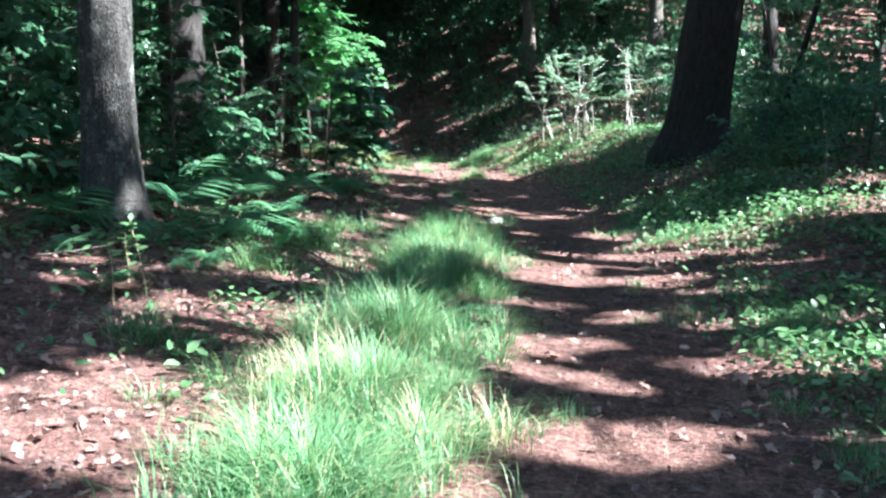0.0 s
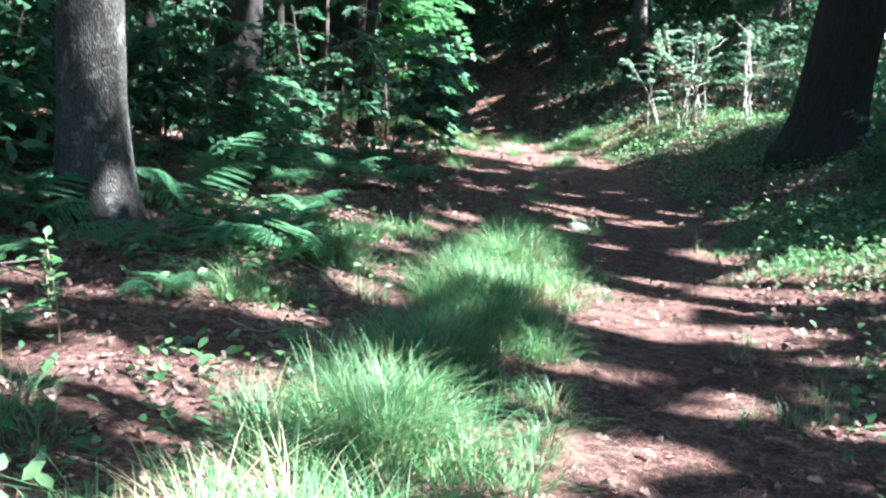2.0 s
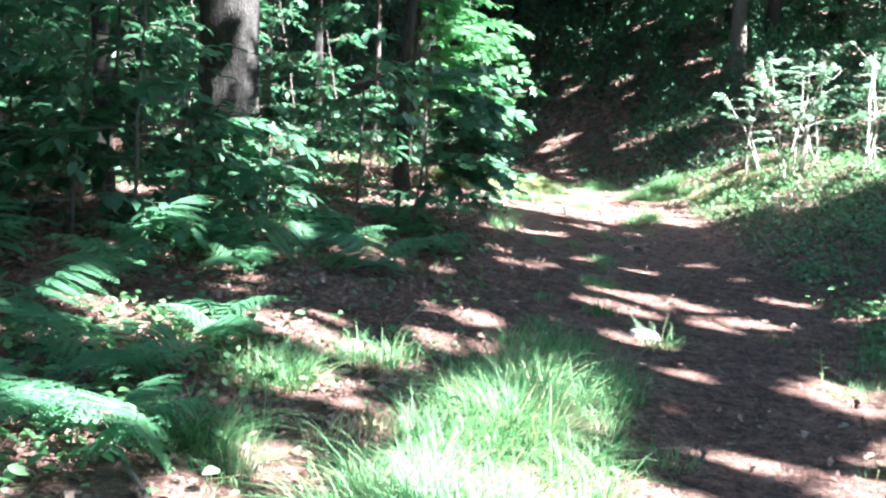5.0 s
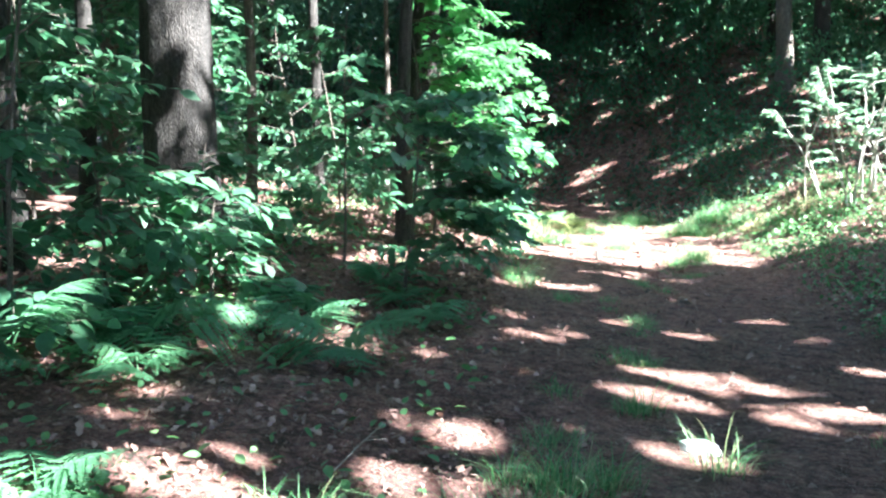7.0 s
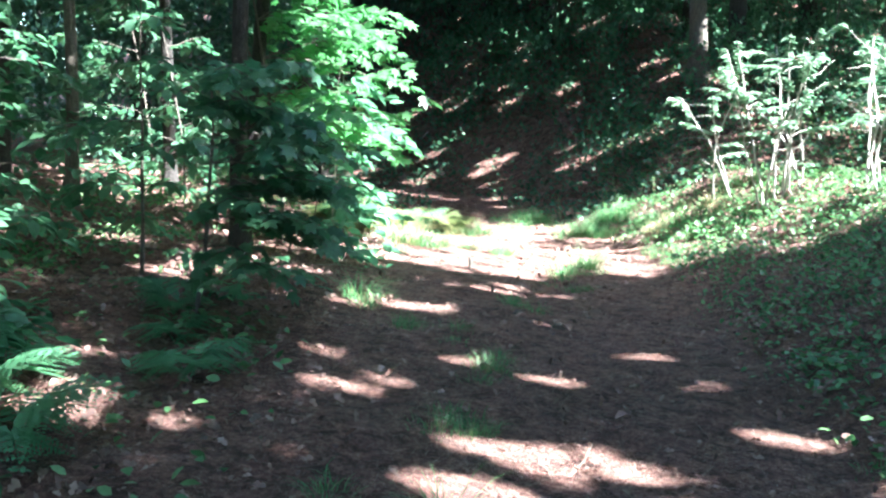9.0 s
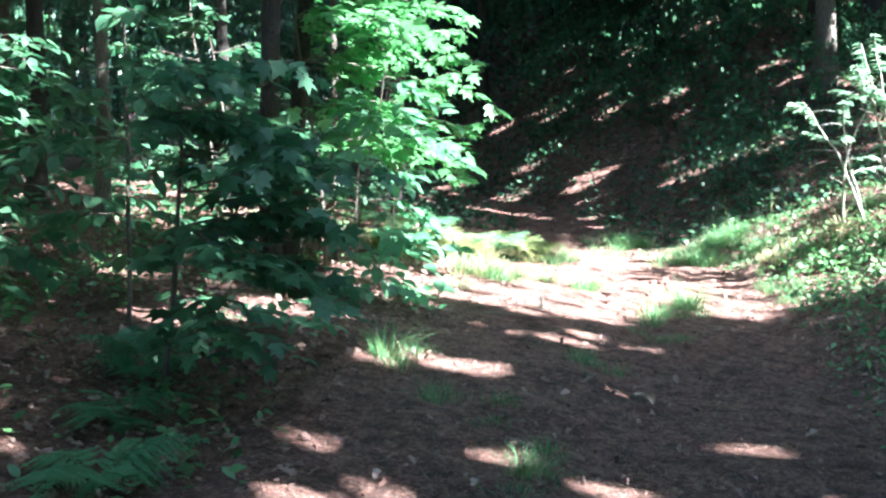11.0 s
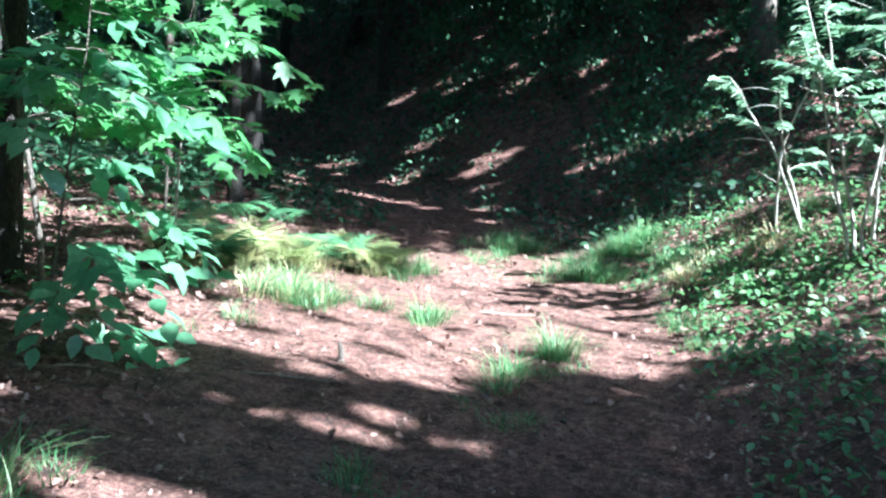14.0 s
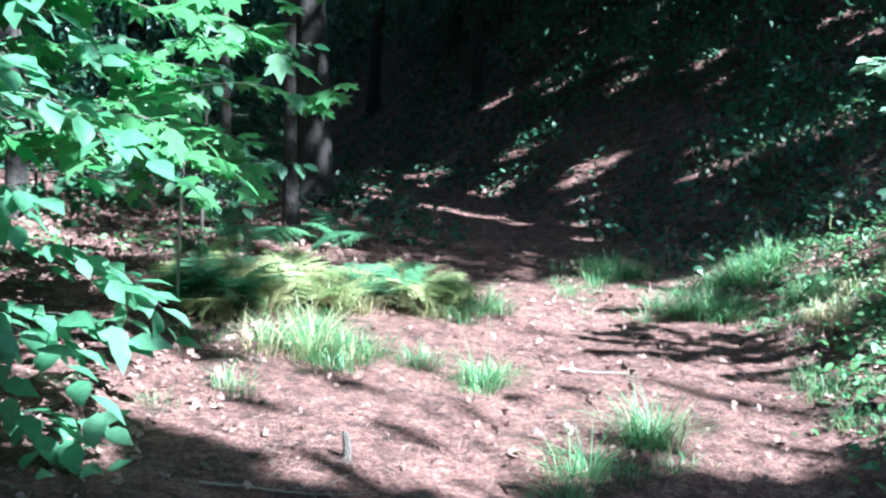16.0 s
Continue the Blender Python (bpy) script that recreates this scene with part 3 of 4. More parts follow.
ring = np.random.default_rng(5)
k = 85000
a, rr = ring.uniform(0, 6.283, k), ring.uniform(58, 82, k)
Q = np.stack([rr * np.cos(a), 20 + rr * np.sin(a), ring.uniform(-1, 19, k)], -1)
Q[:, 2] += ground_z(Q[:, 0], Q[:, 1])
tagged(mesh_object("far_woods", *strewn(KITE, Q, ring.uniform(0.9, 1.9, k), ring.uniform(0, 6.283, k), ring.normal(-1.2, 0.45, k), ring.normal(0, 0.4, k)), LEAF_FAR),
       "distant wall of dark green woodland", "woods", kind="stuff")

# ---- young trees beside the path ----
sapling("sapling", -3.9, 22.8, 3.2, 1.0, 0.15, 12, "broad-leaved sapling with layered green sprays in the shade", r=0.016, low=0.15, twigs=6, group="saplings of the undergrowth")
sapling("sapling", 4.25, 13.8, 1.5, 0.75, 0.09, 12, "small dark bluish-green sapling at the oak's foot", leaf=LEAF_FAR, r=0.012, low=0.15, twigs=6, group="saplings on the hillside")
YOUNG = "broad-leaved sapling with layered green sprays in the shade"
YOUNG_NEAR = [
    (-3.3, 12.8, 1.2, 0.9), (-5.0, 12.4, 3.4, 1.5), (-5.9, 14.0, 3.6, 1.5), (-3.4, 14.2, 1.2, 0.9), (-5.9, 10.8, 3.4, 1.8), (-4.4, 9.8, 2.6, 1.4),
    (-6.5, 15.8, 3.6, 1.9), (-6.0, 18.2, 3.6, 1.7), (-7.3, 12.8, 4.0, 2.0), (-4.6, 20.8, 2.6, 1.3), (-7.5, 21, 3.8, 1.9), (-6.4, 23.5, 3.4, 1.7),
    (-6.4, 27.2, 3.0, 1.4), (-7.6, 28, 3.8, 1.9), (-3.3, 11.8, 3.0, 0.9), (-4.1, 12.7, 3.6, 1.1), (-5.2, 14.6, 4.2, 1.4), (-6.6, 13.4, 4.6, 1.6), (-4.7, 17.0, 3.2, 1.1)]
YOUNG_FAR = [
    (-2.9, 13.5, 1.0, 0.8), (-3.7, 11.6, 1.5, 1.0), (-5.0, 11.0, 2.2, 1.4), (-2.9, 16.3, 2.5, 1.0), (-4.9, 8.2, 2.4, 1.3), (-5.6, 9.4, 3.0, 1.6),
    (-6.8, 9.0, 3.6, 1.8), (-8.2, 10.4, 4.0, 2.0), (-8.4, 15.6, 4.0, 2.0), (-5.6, 16.6, 2.6, 1.4)]
for x, y, h, s in YOUNG_NEAR + YOUNG_FAR:
    sapling("sapling", x, y, h, s, 0.155, 14, YOUNG, r=0.018, low=0.08, twigs=7, group="saplings of the undergrowth")
for x, y, h, s in [(5.8, 18.5, 3.0, 1.5), (4.2, 27.5, 2.6, 1.3), (6.2, 23.0, 3.0, 1.5), (2.4, 33, 3.2, 1.6), (6.5, 30, 3.4, 1.6), (-0.8, 37, 3.0, 1.6), (3.8, 38, 3.2, 1.6), (5.4, 13.0, 2.4, 1.2)]:
    sapling("sapling", x, y, h, s, 0.14, 11, "dark green sapling on the shaded hillside", r=0.018, low=0.15, group="saplings on the hillside")
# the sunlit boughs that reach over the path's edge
sapling("maple_sapling", -2.7, 19.1, 3.9, 1.75, 0.16, 20, "maple sapling with bright sunlit boughs over the path", leaf=LEAF_SUNLIT, r=0.022, low=0.33, toward=0.3, twigs=7, shape=MAPLE)
sapling("beech_sapling", -2.15, 18.4, 2.1, 0.9, 0.17, 15, "young beech with large clear green leaves hanging beside the path", leaf=LEAF_NEAR, r=0.01, low=0.15, toward=0.0, twigs=3, droop=1.1, single=True)
sapling("maple_sapling", -1.95, 15.25, 1.9, 1.15, 0.135, 15, "maple sapling with dark drooping boughs beside the path", leaf=LEAF, r=0.02, low=0.35, toward=0.15, twigs=9, droop=0.5, shape=MAPLE)
sapling("maple_sapling", -2.6, 20.6, 3.0, 1.1, 0.16, 9, "slender maple sapling with leaves in bright sunlit green", leaf=LEAF_SUNLIT, r=0.012, bark=BARK_PALE, low=0.4, toward=0.2, twigs=5, shape=MAPLE)

# ---- pale-stemmed shrubs on the bank ----


def pale_shrub(x, y, stems, height, label, lean=(0.0, 0.0)):
    """Bare pale crooked stems that fan out and fork, with flat layers of pale leaves at their ends."""
    g = np.random.default_rng(int(x * 97 + y * 31))
    root = thing("shrub", x, y, float(ground_z(x, y)) - 0.03, label, "shrub", "pale shrubs")
    for i in range(stems):
        a = g.uniform(0, 6.283)
        way = (0.2 * np.cos(a) + lean[0], 0.2 * np.sin(a) + lean[1], 1)
        main = bent((g.normal(0, 0.14), g.normal(0, 0.14), 0), way, height * g.uniform(0.75, 1.1), 10, 0.12, 0, int(g.integers(9999)))
        tubes = [tube(main, np.linspace(0.018, 0.006, len(main)), 6, 0.06)]
        sets = []
        for j in range(5):
            b = a + g.normal(0, 1.3)
            tw = bent(main[int(g.integers(4, 10))], (np.cos(b) + lean[0], np.sin(b) + lean[1], g.uniform(0.15, 0.9)), height * g.uniform(0.14, 0.3), 5, 0.16, 0.5, int(g.integers(9999)))
            tubes.append(tube(tw, np.linspace(0.006, 0.002, len(tw)), 5))
            if j > 1:
                sets.append(spray(tw[1:], 0.115, 0.017, g))
        for j in range(2):
            b = g.uniform(0, 6.283)
            tw = bent(main[int(g.integers(2, 6))], (np.cos(b), np.sin(b), g.uniform(0.2, 0.8)), height * g.uniform(0.1, 0.2), 4, 0.2, 0.2, int(g.integers(9999)))
            tubes.append(tube(tw, np.linspace(0.005, 0.0015, len(tw)), 4))
        sets.append(spray(main[-3:], 0.115, 0.017, g))
        stem = mesh_object("stem", *joined(tubes), BARK_PALE, root, smooth=True)
        sets = [q for q in sets if q]
        if sets:
            P, sz, ya, pi_, ro = (np.concatenate([q[w] for q in sets]) for w in range(5))
            mesh_object("foliage", *strewn(LEAF4, P, sz, ya, pi_ * 0.5, ro), LEAF_PALE, stem)
    return root


PALE = "shrub with bare pale forking stems and pale leaf tufts"
for x, y, n, h, lean in [(2.2, 23.2, 3, 1.7, (-0.4, -0.25)), (2.62, 21.85, 5, 2.1, (0.0, 0.0)), (3.05, 22.3, 4, 2.2, (-0.05, 0.0)), (3.9, 21.6, 4, 2.0, (0.0, 0.0)), (4.4, 19.8, 3, 1.9, (0.05, 0.0)), (4.8, 24.8, 4, 2.0, (0.0, 0.0))]:
    pale_shrub(x, y, n, h, PALE, lean)

# ---- ferns ----


def frond_mesh(name, length, seed):
    """A frond: an arching midrib with pairs of pinnae, each cut into small lobes."""
    g = np.random.default_rng(seed)
    t = np.linspace(0, 1, 11)
    rib = np.stack([0.04 * np.sin(3 * t), length * (0.12 * t + 0.75 * t ** 1.6), length * (0.95 * t - 0.62 * t ** 2.6)], -1)
    parts = [tube(rib, np.linspace(0.004, 0.0012, 11), 4)]
    pairs = 9
    for i in range(pairs):
        f = 0.38 + 0.6 * i / (pairs - 1)
        p = np.array([np.interp(f, t, rib[:, q]) for q in range(3)])
        w = length * 0.47 * (1 - ((f - 0.38) / 0.64) ** 1.15) + 0.02
        w *= g.uniform(0.82, 1.12)
        for side in (-1, 1):
            sweep = g.normal(0.28, 0.07)
            out = np.array([side * math.cos(sweep), math.sin(sweep), -0.2 + g.normal(0, 0.08)])
            m = max(3, int(w / 0.02))
            along = (np.arange(m) + 0.5) / m
            Q = p + out * (along * w)[:, None] + np.array([0, 0, -0.25]) * ((along * w) ** 2)[:, None]
            sz = g.uniform(0.85, 1.25, m) * (0.066 * length * (1.05 - along) + 0.011) * (0.6 + 0.4 * w / (0.4 * length))
            yaw = math.atan2(-out[0], out[1])
            for turn in (-1.0, 1.0):
                parts.append(strewn(KITE, Q, sz, yaw + turn, g.normal(-0.12, 0.1), 0.0))
            parts.append(strewn(KITE, Q[-1:], 0.025, yaw, -0.1, 0.0))
    V, F = joined(parts)
    ob = mesh_object(name, V, F, FERN)
    me = ob.data
    bpy.data.objects.remove(ob)
    return me


FRONDS = [frond_mesh("frond", 0.62, 1), frond_mesh("frond", 0.74, 2), frond_mesh("frond", 0.5, 3)]
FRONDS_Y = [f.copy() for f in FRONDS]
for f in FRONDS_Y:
    f.materials[0] = FERN_YELLOW_SUNLIT


def fern(x, y, n, scale, label, kinds=FRONDS, group="ferns", lift=0.0):
    g = np.random.default_rng(int(abs(x * 991 + y * 77)))
    root = thing("fern", x, y, float(ground_z(x, y)) - 0.01, label, "fern", group)
    for i in range(n):
        ob = new("frond", kinds[int(g.integers(3))])
        ob.parent = root
        yaw = 6.283 * i / n + g.normal(0, 0.3)
        ob.matrix_basis = pose(0, 0, 0, lift + g.uniform(-12, 14), g.normal(0, 10), math.degrees(yaw)) @ Matrix.Scale(scale * g.uniform(0.75, 1.2), 4)
    return root


BRACKEN = "green bracken fern with arching feathery fronds"
for x, y, s in [(-1.45, 8.35, 1.05), (-1.95, 8.15, 0.85), (-2.3, 7.75, 0.8), (-1.9, 9.0, 1.1), (-2.5, 9.2, 1.15), (-3.1, 7.9, 1.1), (-3.3, 8.8, 1.2), (-2.75, 7.1, 0.6), (-1.75, 9.9, 0.9),
                (-1.6, 12.6, 1.15), (-2.0, 13.1, 1.15), (-2.6, 12.2, 1.1), (-3.0, 11.4, 1.1), (-2.7, 10.5, 1.05), (-3.6, 10.3, 1.1), (-1.4, 13.9, 0.8), (-2.35, 11.6, 0.8), (-1.8, 14.6, 0.7),
                (-3.8, 7.2, 1.1), (-4.2, 8.6, 1.1), (-1.75, 6.9, 0.55), (-2.1, 6.0, 0.6), (-2.2, 15.4, 0.8), (-3.4, 22.8, 0.9), (-4.1, 23.6, 1.0), (-3.0, 23.8, 0.9)]:
    fern(x, y, 7, 0.86 * s, BRACKEN)
mound = np.random.default_rng(77)
for i in range(30):
    f, o = mound.uniform(0, 1), mound.normal(0, 0.3)
    # pale fronds grow likelier to the right, colouring in the mound's sunlit side
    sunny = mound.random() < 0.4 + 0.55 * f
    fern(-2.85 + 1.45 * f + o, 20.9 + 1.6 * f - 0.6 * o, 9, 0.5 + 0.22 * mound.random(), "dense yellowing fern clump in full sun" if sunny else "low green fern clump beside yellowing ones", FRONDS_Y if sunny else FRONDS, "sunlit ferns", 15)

# ---- grass ----


def blades(patches, per_m2, height, seed, lean=0.9):
    """Curved blades, three faces long, in clumps over oval patches (x, y, half widths)."""
    g = np.random.default_rng(seed)
    spots = []
    for x, y, a, b in patches:
        n = int(per_m2 * 3.14 * a * b)
        tufts = max(4, n // 55)
        r, th = np.abs(g.normal(0, 0.62, tufts)), g.uniform(0, 6.283, tufts)
        c = np.stack([x + a * r * np.cos(th), y + b * r * np.sin(th)], -1)
        which = g.integers(0, tufts, n)
        off = g.normal(0, 0.055, (n, 2))
        spots.append(np.column_stack([c[which] + off, np.arctan2(off[:, 1], off[:, 0]) + g.normal(0, 0.7, n), (g.uniform(0.55, 1.3, tufts) * np.clip(1.25 - 0.45 * r, 0.4, 1.2))[which]]))
    P = np.concatenate(spots)
    n = len(P)
    th, tall, P = P[:, 2], P[:, 3], P[:, :2]
    z = ground_z(P[:, 0], P[:, 1]) - 0.01
    h = height * tall * g.uniform(0.4, 1.25, n)
    d = np.stack([np.cos(th), np.sin(th)], -1)
    side = np.stack([-np.sin(th), np.cos(th)], -1)
    bend = lean * g.uniform(0.3, 1.2, n)
    V = np.zeros((n, 7, 3))
    for i, f in enumerate((0.0, 0.4, 0.75, 1.0)):
        across = h * bend * f ** 2 * 0.75
        up = h * (f - 0.32 * bend * f ** 2.5)
        w = 0.0032 * (1 - f ** 1.6) * (0.6 + height * 1.6)
        mid = P + d * across[:, None]
        if i < 3:
            V[:, 2 * i, :2], V[:, 2 * i + 1, :2] = mid - side * w, mid + side * w
            V[:, 2 * i, 2] = V[:, 2 * i + 1, 2] = z + up
        else:
            V[:, 6, :2], V[:, 6, 2] = mid, z + up
    base = (np.arange(n) * 7)[:, None]
    F = np.concatenate([base + np.array([0, 1, 3, 2]), base + np.array([2, 3, 5, 4]), base + np.array([4, 5, 6, 6])])
    return V.reshape(-1, 3), F


MOUND = [(-2.5, 21.0, 0.5, 0.4), (-2.0, 21.5, 0.5, 0.45), (-1.6, 22.0, 0.4, 0.5), (-2.3, 21.7, 0.5, 0.4)]
tagged(mesh_object("mound_grass", *tri_safe(*blades(MOUND, 650, 0.36, 46, 1.8)), GRASS_YELLOW), "tall yellowish grass among the sunlit ferns", "grass", kind="stuff")
STRIP = [(-0.45, 3.4, 0.6, 0.7), (-0.35, 4.4, 0.6, 0.7), (-0.3, 5.5, 0.55, 0.8), (-0.3, 6.5, 0.45, 0.6), (-0.15, 8.2, 0.5, 0.8), (0.0, 9.4, 0.5, 0.9), (0.0, 7.3, 0.45, 0.6), (-0.05, 10.2, 0.45, 0.4)]
tagged(mesh_object("grass_strip", *tri_safe(*blades(STRIP, 3000, 0.3, 41, 1.6)), GRASS), "lush green grass strip along the middle of the path", "grass", kind="stuff")
TUFTS = [(-1.2, 9.6, 0.35, 0.3), (0.36, 10.4, 0.3, 0.25), (-0.9, 10.3, 0.25, 0.2), (-1.2, 16.75, 0.26, 0.16), (-1.55, 20.5, 0.65, 0.35), (-0.45, 20.6, 0.22, 0.3), (0.55, 20.1, 0.2, 0.3), (0.35, 19.4, 0.15, 0.3),
         (0.5, 23.2, 0.55, 0.5), (0.7, 24.2, 0.6, 0.4), (1.2, 23.4, 0.35, 0.25), (-1.2, 22.2, 0.3, 0.5), (-0.5, 24.5, 0.5, 0.5), (0.9, 24.4, 0.5, 0.4), (-1.1, 8.5, 0.3, 0.3), (-1.4, 7.2, 0.3, 0.3), (0.0, 11.2, 0.3, 0.2), (0.7, 11.8, 0.15, 0.1),
         (-1.6, 5.0, 0.25, 0.2), (0.2, 12.6, 0.3, 0.12)]
tagged(mesh_object("grass_tufts", *tri_safe(*blades(TUFTS, 1900, 0.24, 42, 1.6)), GRASS), "scattered tufts of green grass", "grass", kind="stuff")
BANK = [(2.3, 6.5, 0.8, 2.0), (2.5, 10.3, 1.2, 1.3), (3.6, 12.0, 1.3, 0.9), (2.2, 12.5, 0.6, 1.0), (1.6, 22.8, 0.8, 0.9), (1.4, 21.2, 0.4, 0.8), (2.4, 23.6, 0.8, 0.6), (1.8, 4.0, 0.5, 1.2)]
tagged(mesh_object("bank_grass", *tri_safe(*blades(BANK, 520, 0.13, 43, 1.2)), GRASS), "short thin grass on the bank", "grass", kind="stuff")
tagged(mesh_object("thin_grass", *tri_safe(*blades([(0.2, 13.9, 0.5, 0.6), (0.1, 15.2, 0.5, 0.6), (0.0, 17.4, 0.5, 0.5), (-0.2, 11.8, 0.4, 0.4), (0.3, 7.0, 0.3, 1.0), (-0.6, 16.0, 0.4, 0.5), (0.4, 18.6, 0.4, 0.5), (-0.7, 23.5, 0.4, 0.8), (-1.6, 19.6, 0.6, 0.4)], 420, 0.1, 45, 1.5)), GRASS), "thin low grass growing on the trodden path", "grass", kind="stuff")
tagged(mesh_object("dry_grass", *tri_safe(*blades([(-0.6, 4.5, 1.0, 1.6), (-0.2, 8.5, 0.8, 1.8), (-1.5, 20.4, 0.8, 0.5), (1.5, 23, 1.4, 1.0), (-2.1, 21.6, 0.9, 0.6), (-1.5, 22.3, 0.5, 0.6)], 110, 0.3, 44, 1.5)), STRAW), "dry straw-coloured grass stalks", "grass", kind="stuff")

# ---- low herbs and dead leaves ----


def scatter(n, x0, x1, y0, y1, seed, keep):
    g = np.random.default_rng(seed)
    x, y = g.uniform(x0, x1, n), g.uniform(y0, y1, n)
    ok = g.random(n) < keep(x, y)
    return x[ok], y[ok], g


def off_path(x, y):
    wide = 0.75 * smooth(9, 13, y)
    return smooth(0.3 + wide, 1.2 + wide, np.abs(x - path_x(y) + 0.2 * wide))


x, y, g = scatter(60000, 0.4, 7, 1, 30, 51, lambda x, y: smooth(0.7, 1.7, x - path_x(y) - 0.35 * smooth(9, 13, y)) * (0.25 + 0.75 * (wave(1.3 * x, 1.1 * y) > 0.2)))
k = len(x)
herb_a = strewn(LEAF4, np.stack([x, y, ground_z(x, y) + g.uniform(0.01, 0.15, k)], -1), g.uniform(0.03, 0.08, k), g.uniform(0, 6.283, k), g.normal(0.0, 0.4, k), g.normal(0, 0.4, k))
x, y, g = scatter(60000, 0.6, 5.5, 4, 27, 56, lambda x, y: smooth(0.8, 1.4, x - path_x(y) - 0.35 * smooth(9, 13, y)) * (wave(1.1 * x + 3, 1.4 * y) > 0.2) * (0.9 - 0.55 * smooth(16, 19, y)))
k = len(x)
herb_d = strewn(LEAF4, np.stack([x, y, ground_z(x, y) + 0.01 + 0.28 * g.random(k) ** 1.5 * (0.5 + 0.5 * np.sin(2.3 * x + 3.1 * y))], -1), g.uniform(0.035, 0.09, k), g.uniform(0, 6.283, k), g.normal(-0.1, 0.45, k), g.normal(0, 0.45, k))
x, y, g = scatter(9000, 1.4, 4.6, 9, 23, 57, lambda x, y: smooth(1.15, 1.6, x - path_x(y)) * (0.35 + 0.65 * (wave(1.7 * x + 1, 1.5 * y + 2) > -0.6)))
k = len(x)
herb_e = strewn(LEAF4, np.stack([x, y, ground_z(x, y) + 0.02 + 0.16 * g.random(k)], -1), g.uniform(0.035, 0.075, k), g.uniform(0, 6.283, k), g.normal(-0.1, 0.5, k), g.normal(0, 0.5, k))
herb_a = joined([herb_a, herb_d, herb_e])
tagged(mesh_object("bank_herbs", *herb_a, HERB), "low green herbs spread over the bank", "herbs", kind="stuff")
x, y, g = scatter(38000, -6, -0.6, 4, 30, 52, lambda x, y: smooth(1.3, 2.4, path_x(y) - x - 1.4 * smooth(14, 17, y)) * (0.12 + 0.8 * (wave(1.5 * x, 1.2 * y) > 0.4)))
k = len(x)
herb_b = strewn(LEAF4, np.stack([x, y, ground_z(x, y) + g.uniform(0.01, 0.12, k)], -1), g.uniform(0.04, 0.09, k), g.uniform(0, 6.283, k), g.normal(0.0, 0.4, k), g.normal(0, 0.4, k))
tagged(mesh_object("wood_herbs", *herb_b, HERB), "low green seedlings between the dead leaves", "herbs", kind="stuff")
x, y, g = scatter(120000, -7, 7, 0.5, 34, 53, lambda x, y: 0.2 + 0.7 * off_path(x, y))
k = len(x)
OAKLEAF = (np.array([[0, 0, 0], [0.2, 0.2, 0.08], [0.12, 0.4, 0.03], [0.3, 0.6, 0.12], [0.1, 0.8, 0.02], [0, 1, -0.12], [-0.14, 0.78, 0.05], [-0.3, 0.55, 0.1], [-0.1, 0.4, 0.02], [-0.22, 0.2, 0.1]], dtype=float),
           np.array([[0, 1, 2, 8], [0, 8, 9, 9], [2, 3, 7, 8], [3, 4, 6, 7], [4, 5, 6, 6]]))
OAKLEAF = tri_safe(*OAKLEAF)
dead = strewn(OAKLEAF, np.stack([x, y, ground_z(x, y) + g.uniform(0.004, 0.03, k)], -1), 0.025 + 0.06 * g.random(k) ** 2, g.uniform(0, 6.283, k), g.normal(0, 0.5, k), g.normal(0, 0.6, k))
tagged(mesh_object("leaf_litter", *dead, LITTER), "brown and pinkish dead leaves covering the ground", "leaf litter", kind="stuff")
x, y, g = scatter(120000, -3.5, 3, 1, 27, 54, lambda x, y: 0.9 - 0.5 * off_path(x, y))
k = len(x)
SLIVER = (np.array([[-0.012, 0, 0], [0.012, 0, 0], [0.006, 1, 0.02], [-0.006, 1, 0.02]]), np.array([[0, 1, 2, 3]]))
tagged(mesh_object("pine_needles", *strewn(SLIVER, np.stack([x, y, ground_z(x, y) + g.uniform(0.002, 0.015, k)], -1), g.uniform(0.05, 0.12, k), g.uniform(0, 6.283, k), g.normal(0, 0.1, k), 0.0), NEEDLE),
       "fallen reddish pine needles on the path", "needles", kind="stuff")

x, y, g = scatter(80000, -9, 11, 24.5, 46, 55, lambda x, y: np.maximum(smooth(0.6, 1.6, np.abs(x - path_x(y))), 0.8 * smooth(28, 32, y)) * (0.25 + 0.7 * (wave(0.9 * x, 0.8 * y) > -0.4)))
k = len(x)
herb_c = strewn(LEAF4, np.stack([x, y, ground_z(x, y) + 0.3 * g.random(k) ** 2], -1), g.uniform(0.06, 0.13, k), g.uniform(0, 6.283, k), g.normal(-0.2, 0.5, k), g.normal(0, 0.5, k))
tagged(mesh_object("hill_herbs", *herb_c, LEAF_FAR), "dark green herbs on the shaded hillside", "herbs", kind="stuff")

# ---- single weeds, sticks and small things ----


def weed(x, y, height, leaves, label, leaf=HERB, size=0.07):
    """A single upright stalk with leaves in turn up its length."""
    g = np.random.default_rng(int(abs(x * 53 + y * 401)))
    root = thing("weed", x, y, float(ground_z(x, y)) - 0.01, label, "weed", "single weeds")
    st = bent((0, 0, 0), (g.normal(0, 0.1), g.normal(0, 0.1), 1), height, 7, 0.05, 0, int(g.integers(9999)))
    mesh_object("stalk", *tube(st, np.linspace(0.005, 0.002, len(st)), 5), STRAW, root)
    f = np.linspace(0.25, 1, leaves) * 7
    P = np.stack([np.interp(f, np.arange(8), st[:, i]) for i in range(3)], -1)
    mesh_object("foliage", *strewn(LEAF4, P, g.uniform(0.7, 1.2, leaves) * size, np.arange(leaves) * 2.4, g.normal(0.1, 0.3, leaves), g.normal(0, 0.2, leaves)), leaf, root)
    return root


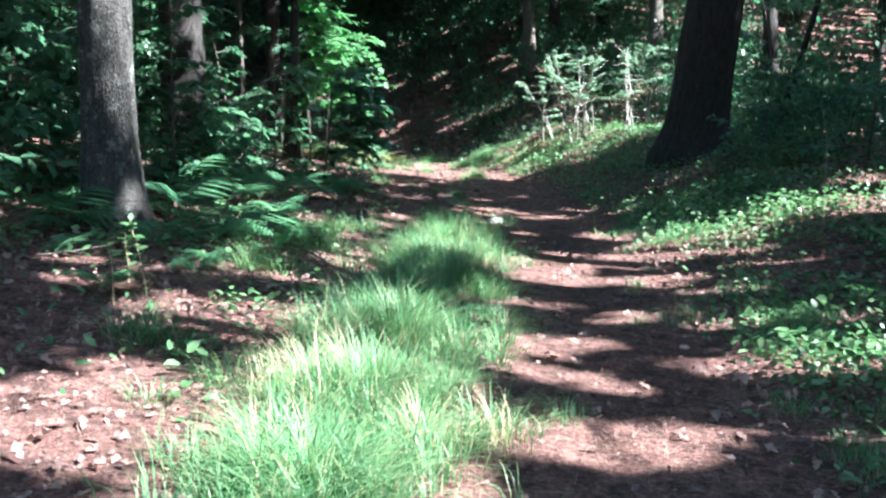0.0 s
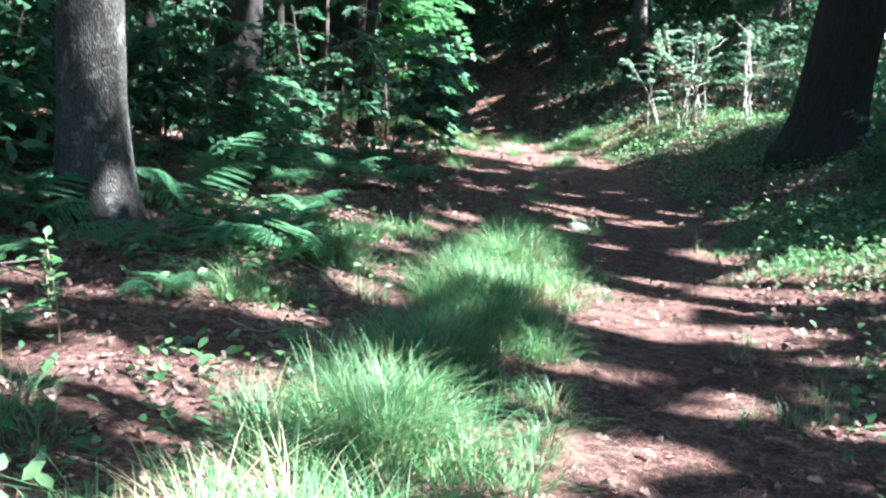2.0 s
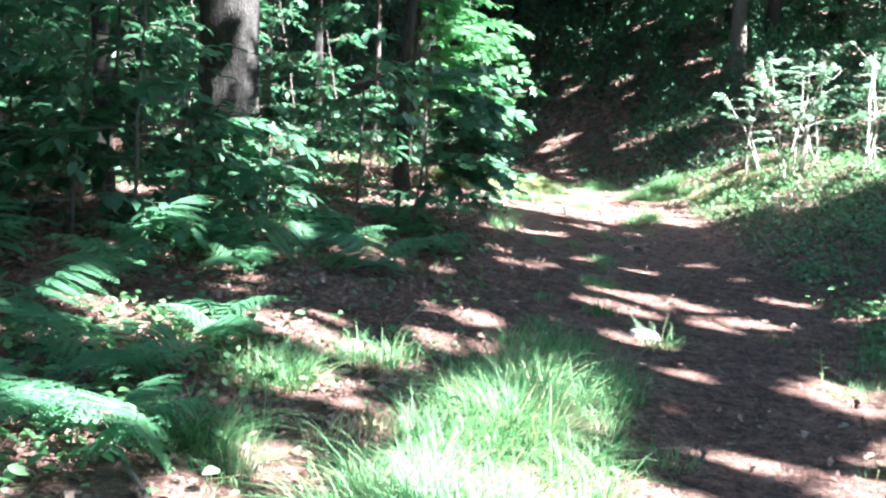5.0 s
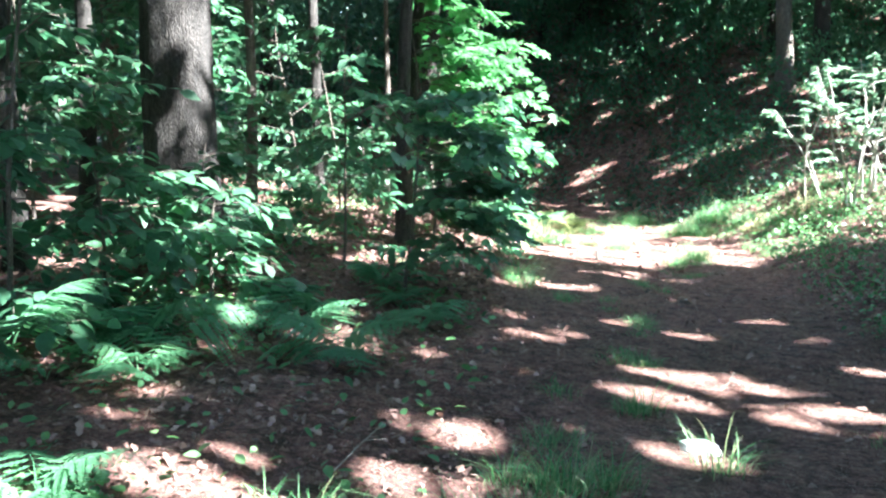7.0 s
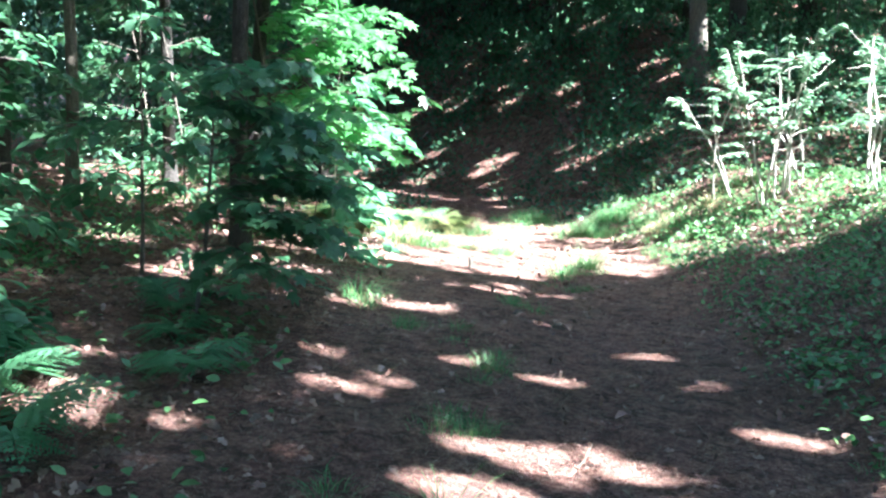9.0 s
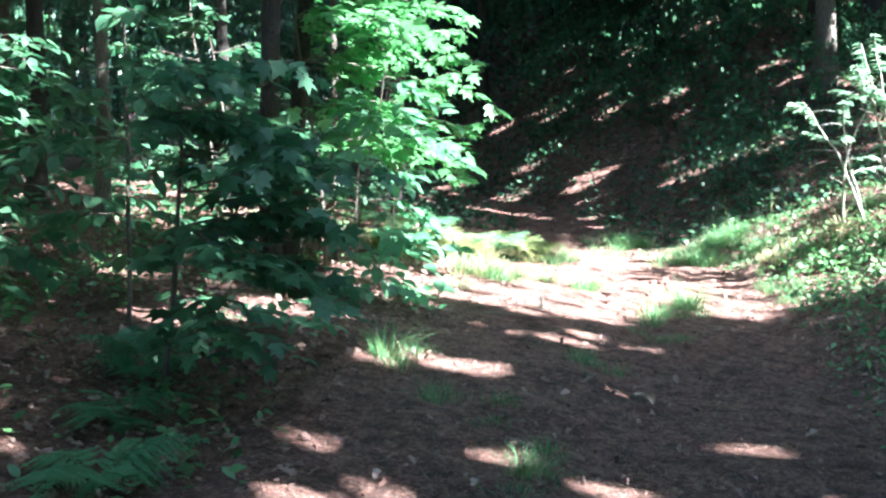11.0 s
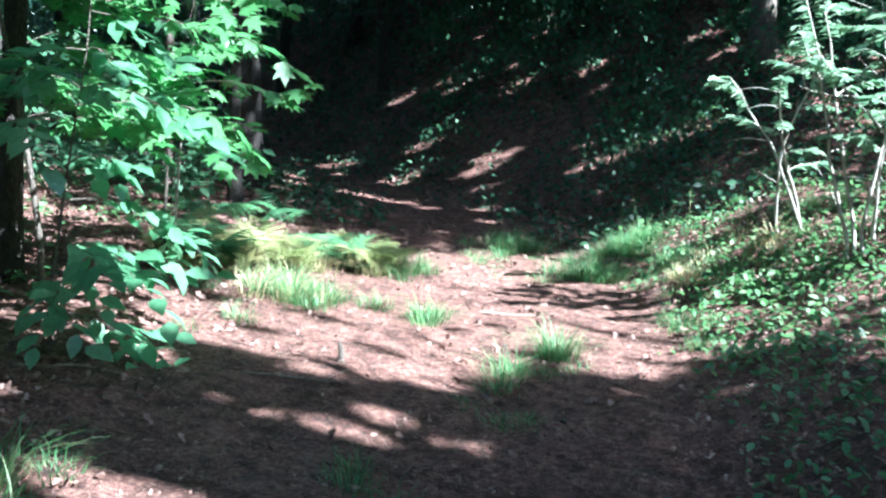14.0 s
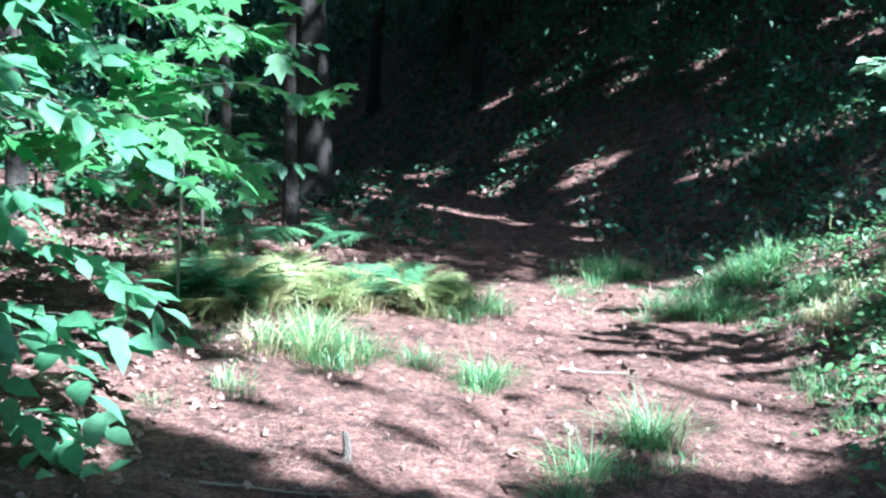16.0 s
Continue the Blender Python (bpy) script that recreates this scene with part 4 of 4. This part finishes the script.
for x, y, hh, n in [(0.82, 24.9, 0.5, 12), (1.35, 24.6, 0.38, 10), (1.6, 25.0, 0.45, 14), (0.55, 25.2, 0.35, 8), (1.9, 23.6, 0.42, 12), (1.1, 23.9, 0.3, 9), (-0.1, 25.3, 0.4, 9),
                    (-1.85, 6.0, 0.5, 22), (-1.95, 5.7, 0.4, 16), (-2.05, 6.3, 0.35, 12), (2.0, 5.2, 0.25, 8), (2.3, 4.6, 0.28, 9), (2.6, 8.9, 0.3, 9), (1.7, 11.5, 0.25, 8), (2.9, 13.2, 0.35, 10)]:
    weed(x, y, hh, n, "upright green weed with narrow leaves")


def stick(x, y, yaw, length, r, label, material=WOOD_DEAD, forks=1, lift=0.02, rise=0.0):
    """A fallen stick with a fork or two, lying on the ground."""
    g = np.random.default_rng(int(abs(x * 67 + y * 29 + length * 11)))
    d = (math.cos(yaw), math.sin(yaw), rise)
    root = thing("fallen_stick", x, y, float(ground_z(x, y)) + lift, label, "stick", "fallen sticks")
    main = bent((0, 0, 0), d, length, 8, 0.06, 0, int(g.integers(9999)))
    main[:, 2] += ground_z(main[:, 0] + x, main[:, 1] + y) - ground_z(x, y) if not rise else 0
    mesh_object("stick", *tube(main, np.linspace(r, r * 0.35, len(main)), 6, 0.06), material, root, smooth=True)
    for i in range(forks):
        a = yaw + g.choice([-1, 1]) * g.uniform(0.4, 0.9)
        fk = bent(main[int(g.integers(3, 7))], (math.cos(a), math.sin(a), 0.15), length * 0.3, 4, 0.08, 0.1, int(g.integers(9999)))
        mesh_object("fork", *tube(fk, np.linspace(r * 0.5, r * 0.2, len(fk)), 5), material, root, smooth=True)
    return root


stick(-1.25, 8.1, -0.75, 1.35, 0.013, "long dark fallen stick in the grass", BARK_BROWN, 1, 0.05)
stick(-1.3, 6.7, -0.6, 0.45, 0.006, "short pale dead twig")
stick(-2.2, 7.7, -0.5, 0.7, 0.007, "pale forked dead twig among ferns", forks=2)
stick(-2.9, 6.9, -0.3, 0.8, 0.008, "pale dead twig on dead leaves", forks=2)
stick(-1.0, 10.9, 0.9, 0.35, 0.005, "thin dead twig beside grass", forks=2, rise=0.5)
stick(-2.6, 12.0, 2.5, 1.0, 0.009, "pale dead branch leaning between ferns", forks=2, rise=0.35)
stick(-1.95, 17.9, 0.5, 0.5, 0.006, "pale forked dead twig on the needles", forks=2)
stick(-1.0, 18.5, 0.4, 0.7, 0.006, "thin dead twig on the needles")
stick(0.7, 13.4, 1.2, 0.4, 0.005, "thin dead twig on the path")
stick(-0.2, 21.1, 0.1, 0.5, 0.008, "short dead stick across the path")
stick(-3.2, 17.6, 0.6, 0.9, 0.012, "fallen grey branch under the maples", forks=2)
stick(4.1, 10.95, 1.3, 1.05, 0.006, "thin pale dead stem standing upright", BARK_PALE, 1, 0.0, 6.0)


def lump(name, x, y, size, squash, material, label, category, seed):
    """A small rounded, uneven lump half sunk into the ground."""
    bm = bmesh.new()
    bmesh.ops.create_icosphere(bm, subdivisions=3, radius=1.0)
    for v in bm.verts:
        n = noise.fractal(v.co * 1.3 + Vector((seed, 0, 0)), 1.0, 2.0, 3)
        v.co = Vector((v.co.x * squash[0], v.co.y * squash[1], v.co.z * squash[2])) * size * (1 + 0.3 * n)
    me = bpy.data.meshes.new(name)
    bm.to_mesh(me)
    bm.free()
    for p in me.polygons:
        p.use_smooth = True
    me.materials.append(material)
    ob = new(name, me)
    ob.location = (x, y, float(ground_z(x, y)) + size * squash[2] * 0.45)
    return tagged(ob, label, category)


lump("stone", 0.57, 12.07, 0.108, (1.0, 0.5, 0.42), STONE, "flat pale grey stone on the path", "stone", 3)
lump("stone", 1.55, 20.9, 0.045, (1.0, 0.8, 0.6), BARK_DARK, "small dark stone at the path's edge", "stone", 5)
lump("pine_cone", 0.44, 16.75, 0.045, (1.2, 0.8, 0.8), BARK_BROWN, "dark brown cone on the path", "cone", 7)
lump("pine_cone", 0.08, 17.0, 0.04, (1.2, 0.8, 0.8), BARK_BROWN, "dark brown cone on the path", "cone", 9)
st = tube([(0, 0, -0.03), (0.01, 0, 0.04), (0.0, 0.005, 0.09), (-0.015, 0.01, 0.12)], [0.028, 0.02, 0.019, 0.01], 9, 0.12, 4)
stub = mesh_object("tree_stub", *st, BARK_BROWN, smooth=True)
stub.location = (-0.65, 19.1, float(ground_z(-0.65, 19.1)))
tagged(stub, "short broken brown stub standing in the needles", "stub")


def curled_leaf(x, y, size, yaw, label):
    """One large dead leaf, rolled up along its midrib."""
    u, v = np.meshgrid(np.linspace(-1, 1, 7), np.linspace(0, 1, 8))
    wide = 0.45 * np.sin(np.pi * np.clip(v, 0.02, 0.98)) ** 0.7
    V = np.stack([np.sin(1.3 * u) * wide * 0.8, v + 0.05 * np.sin(9 * v) * np.abs(u), (1 - np.cos(1.3 * u)) * wide * 0.9 + 0.12 * np.sin(3 * v)], -1).reshape(-1, 3) * size
    k = np.arange(56).reshape(8, 7)
    ob = mesh_object("dead_leaf", V, np.stack([k[:-1, :-1], k[:-1, 1:], k[1:, 1:], k[1:, :-1]], -1).reshape(-1, 4), LITTER, smooth=True)
    ob.matrix_basis = pose(x, y, float(ground_z(x, y)) + 0.004, 3, 8, yaw)
    return tagged(ob, label, "leaf", "curled dead leaves")


for x, y, s, a in [(0.53, 16.7, 0.13, 40), (0.16, 16.95, 0.1, 120), (1.3, 4.6, 0.11, 10), (1.6, 5.0, 0.1, 200), (-1.5, 5.3, 0.1, 75), (0.9, 14.4, 0.09, 300), (-1.6, 10.6, 0.1, 30), (1.0, 19.2, 0.09, 160), (-2.2, 18.3, 0.1, 250)]:
    curled_leaf(x, y, s, a, "curled brown dead leaf lying on the ground")
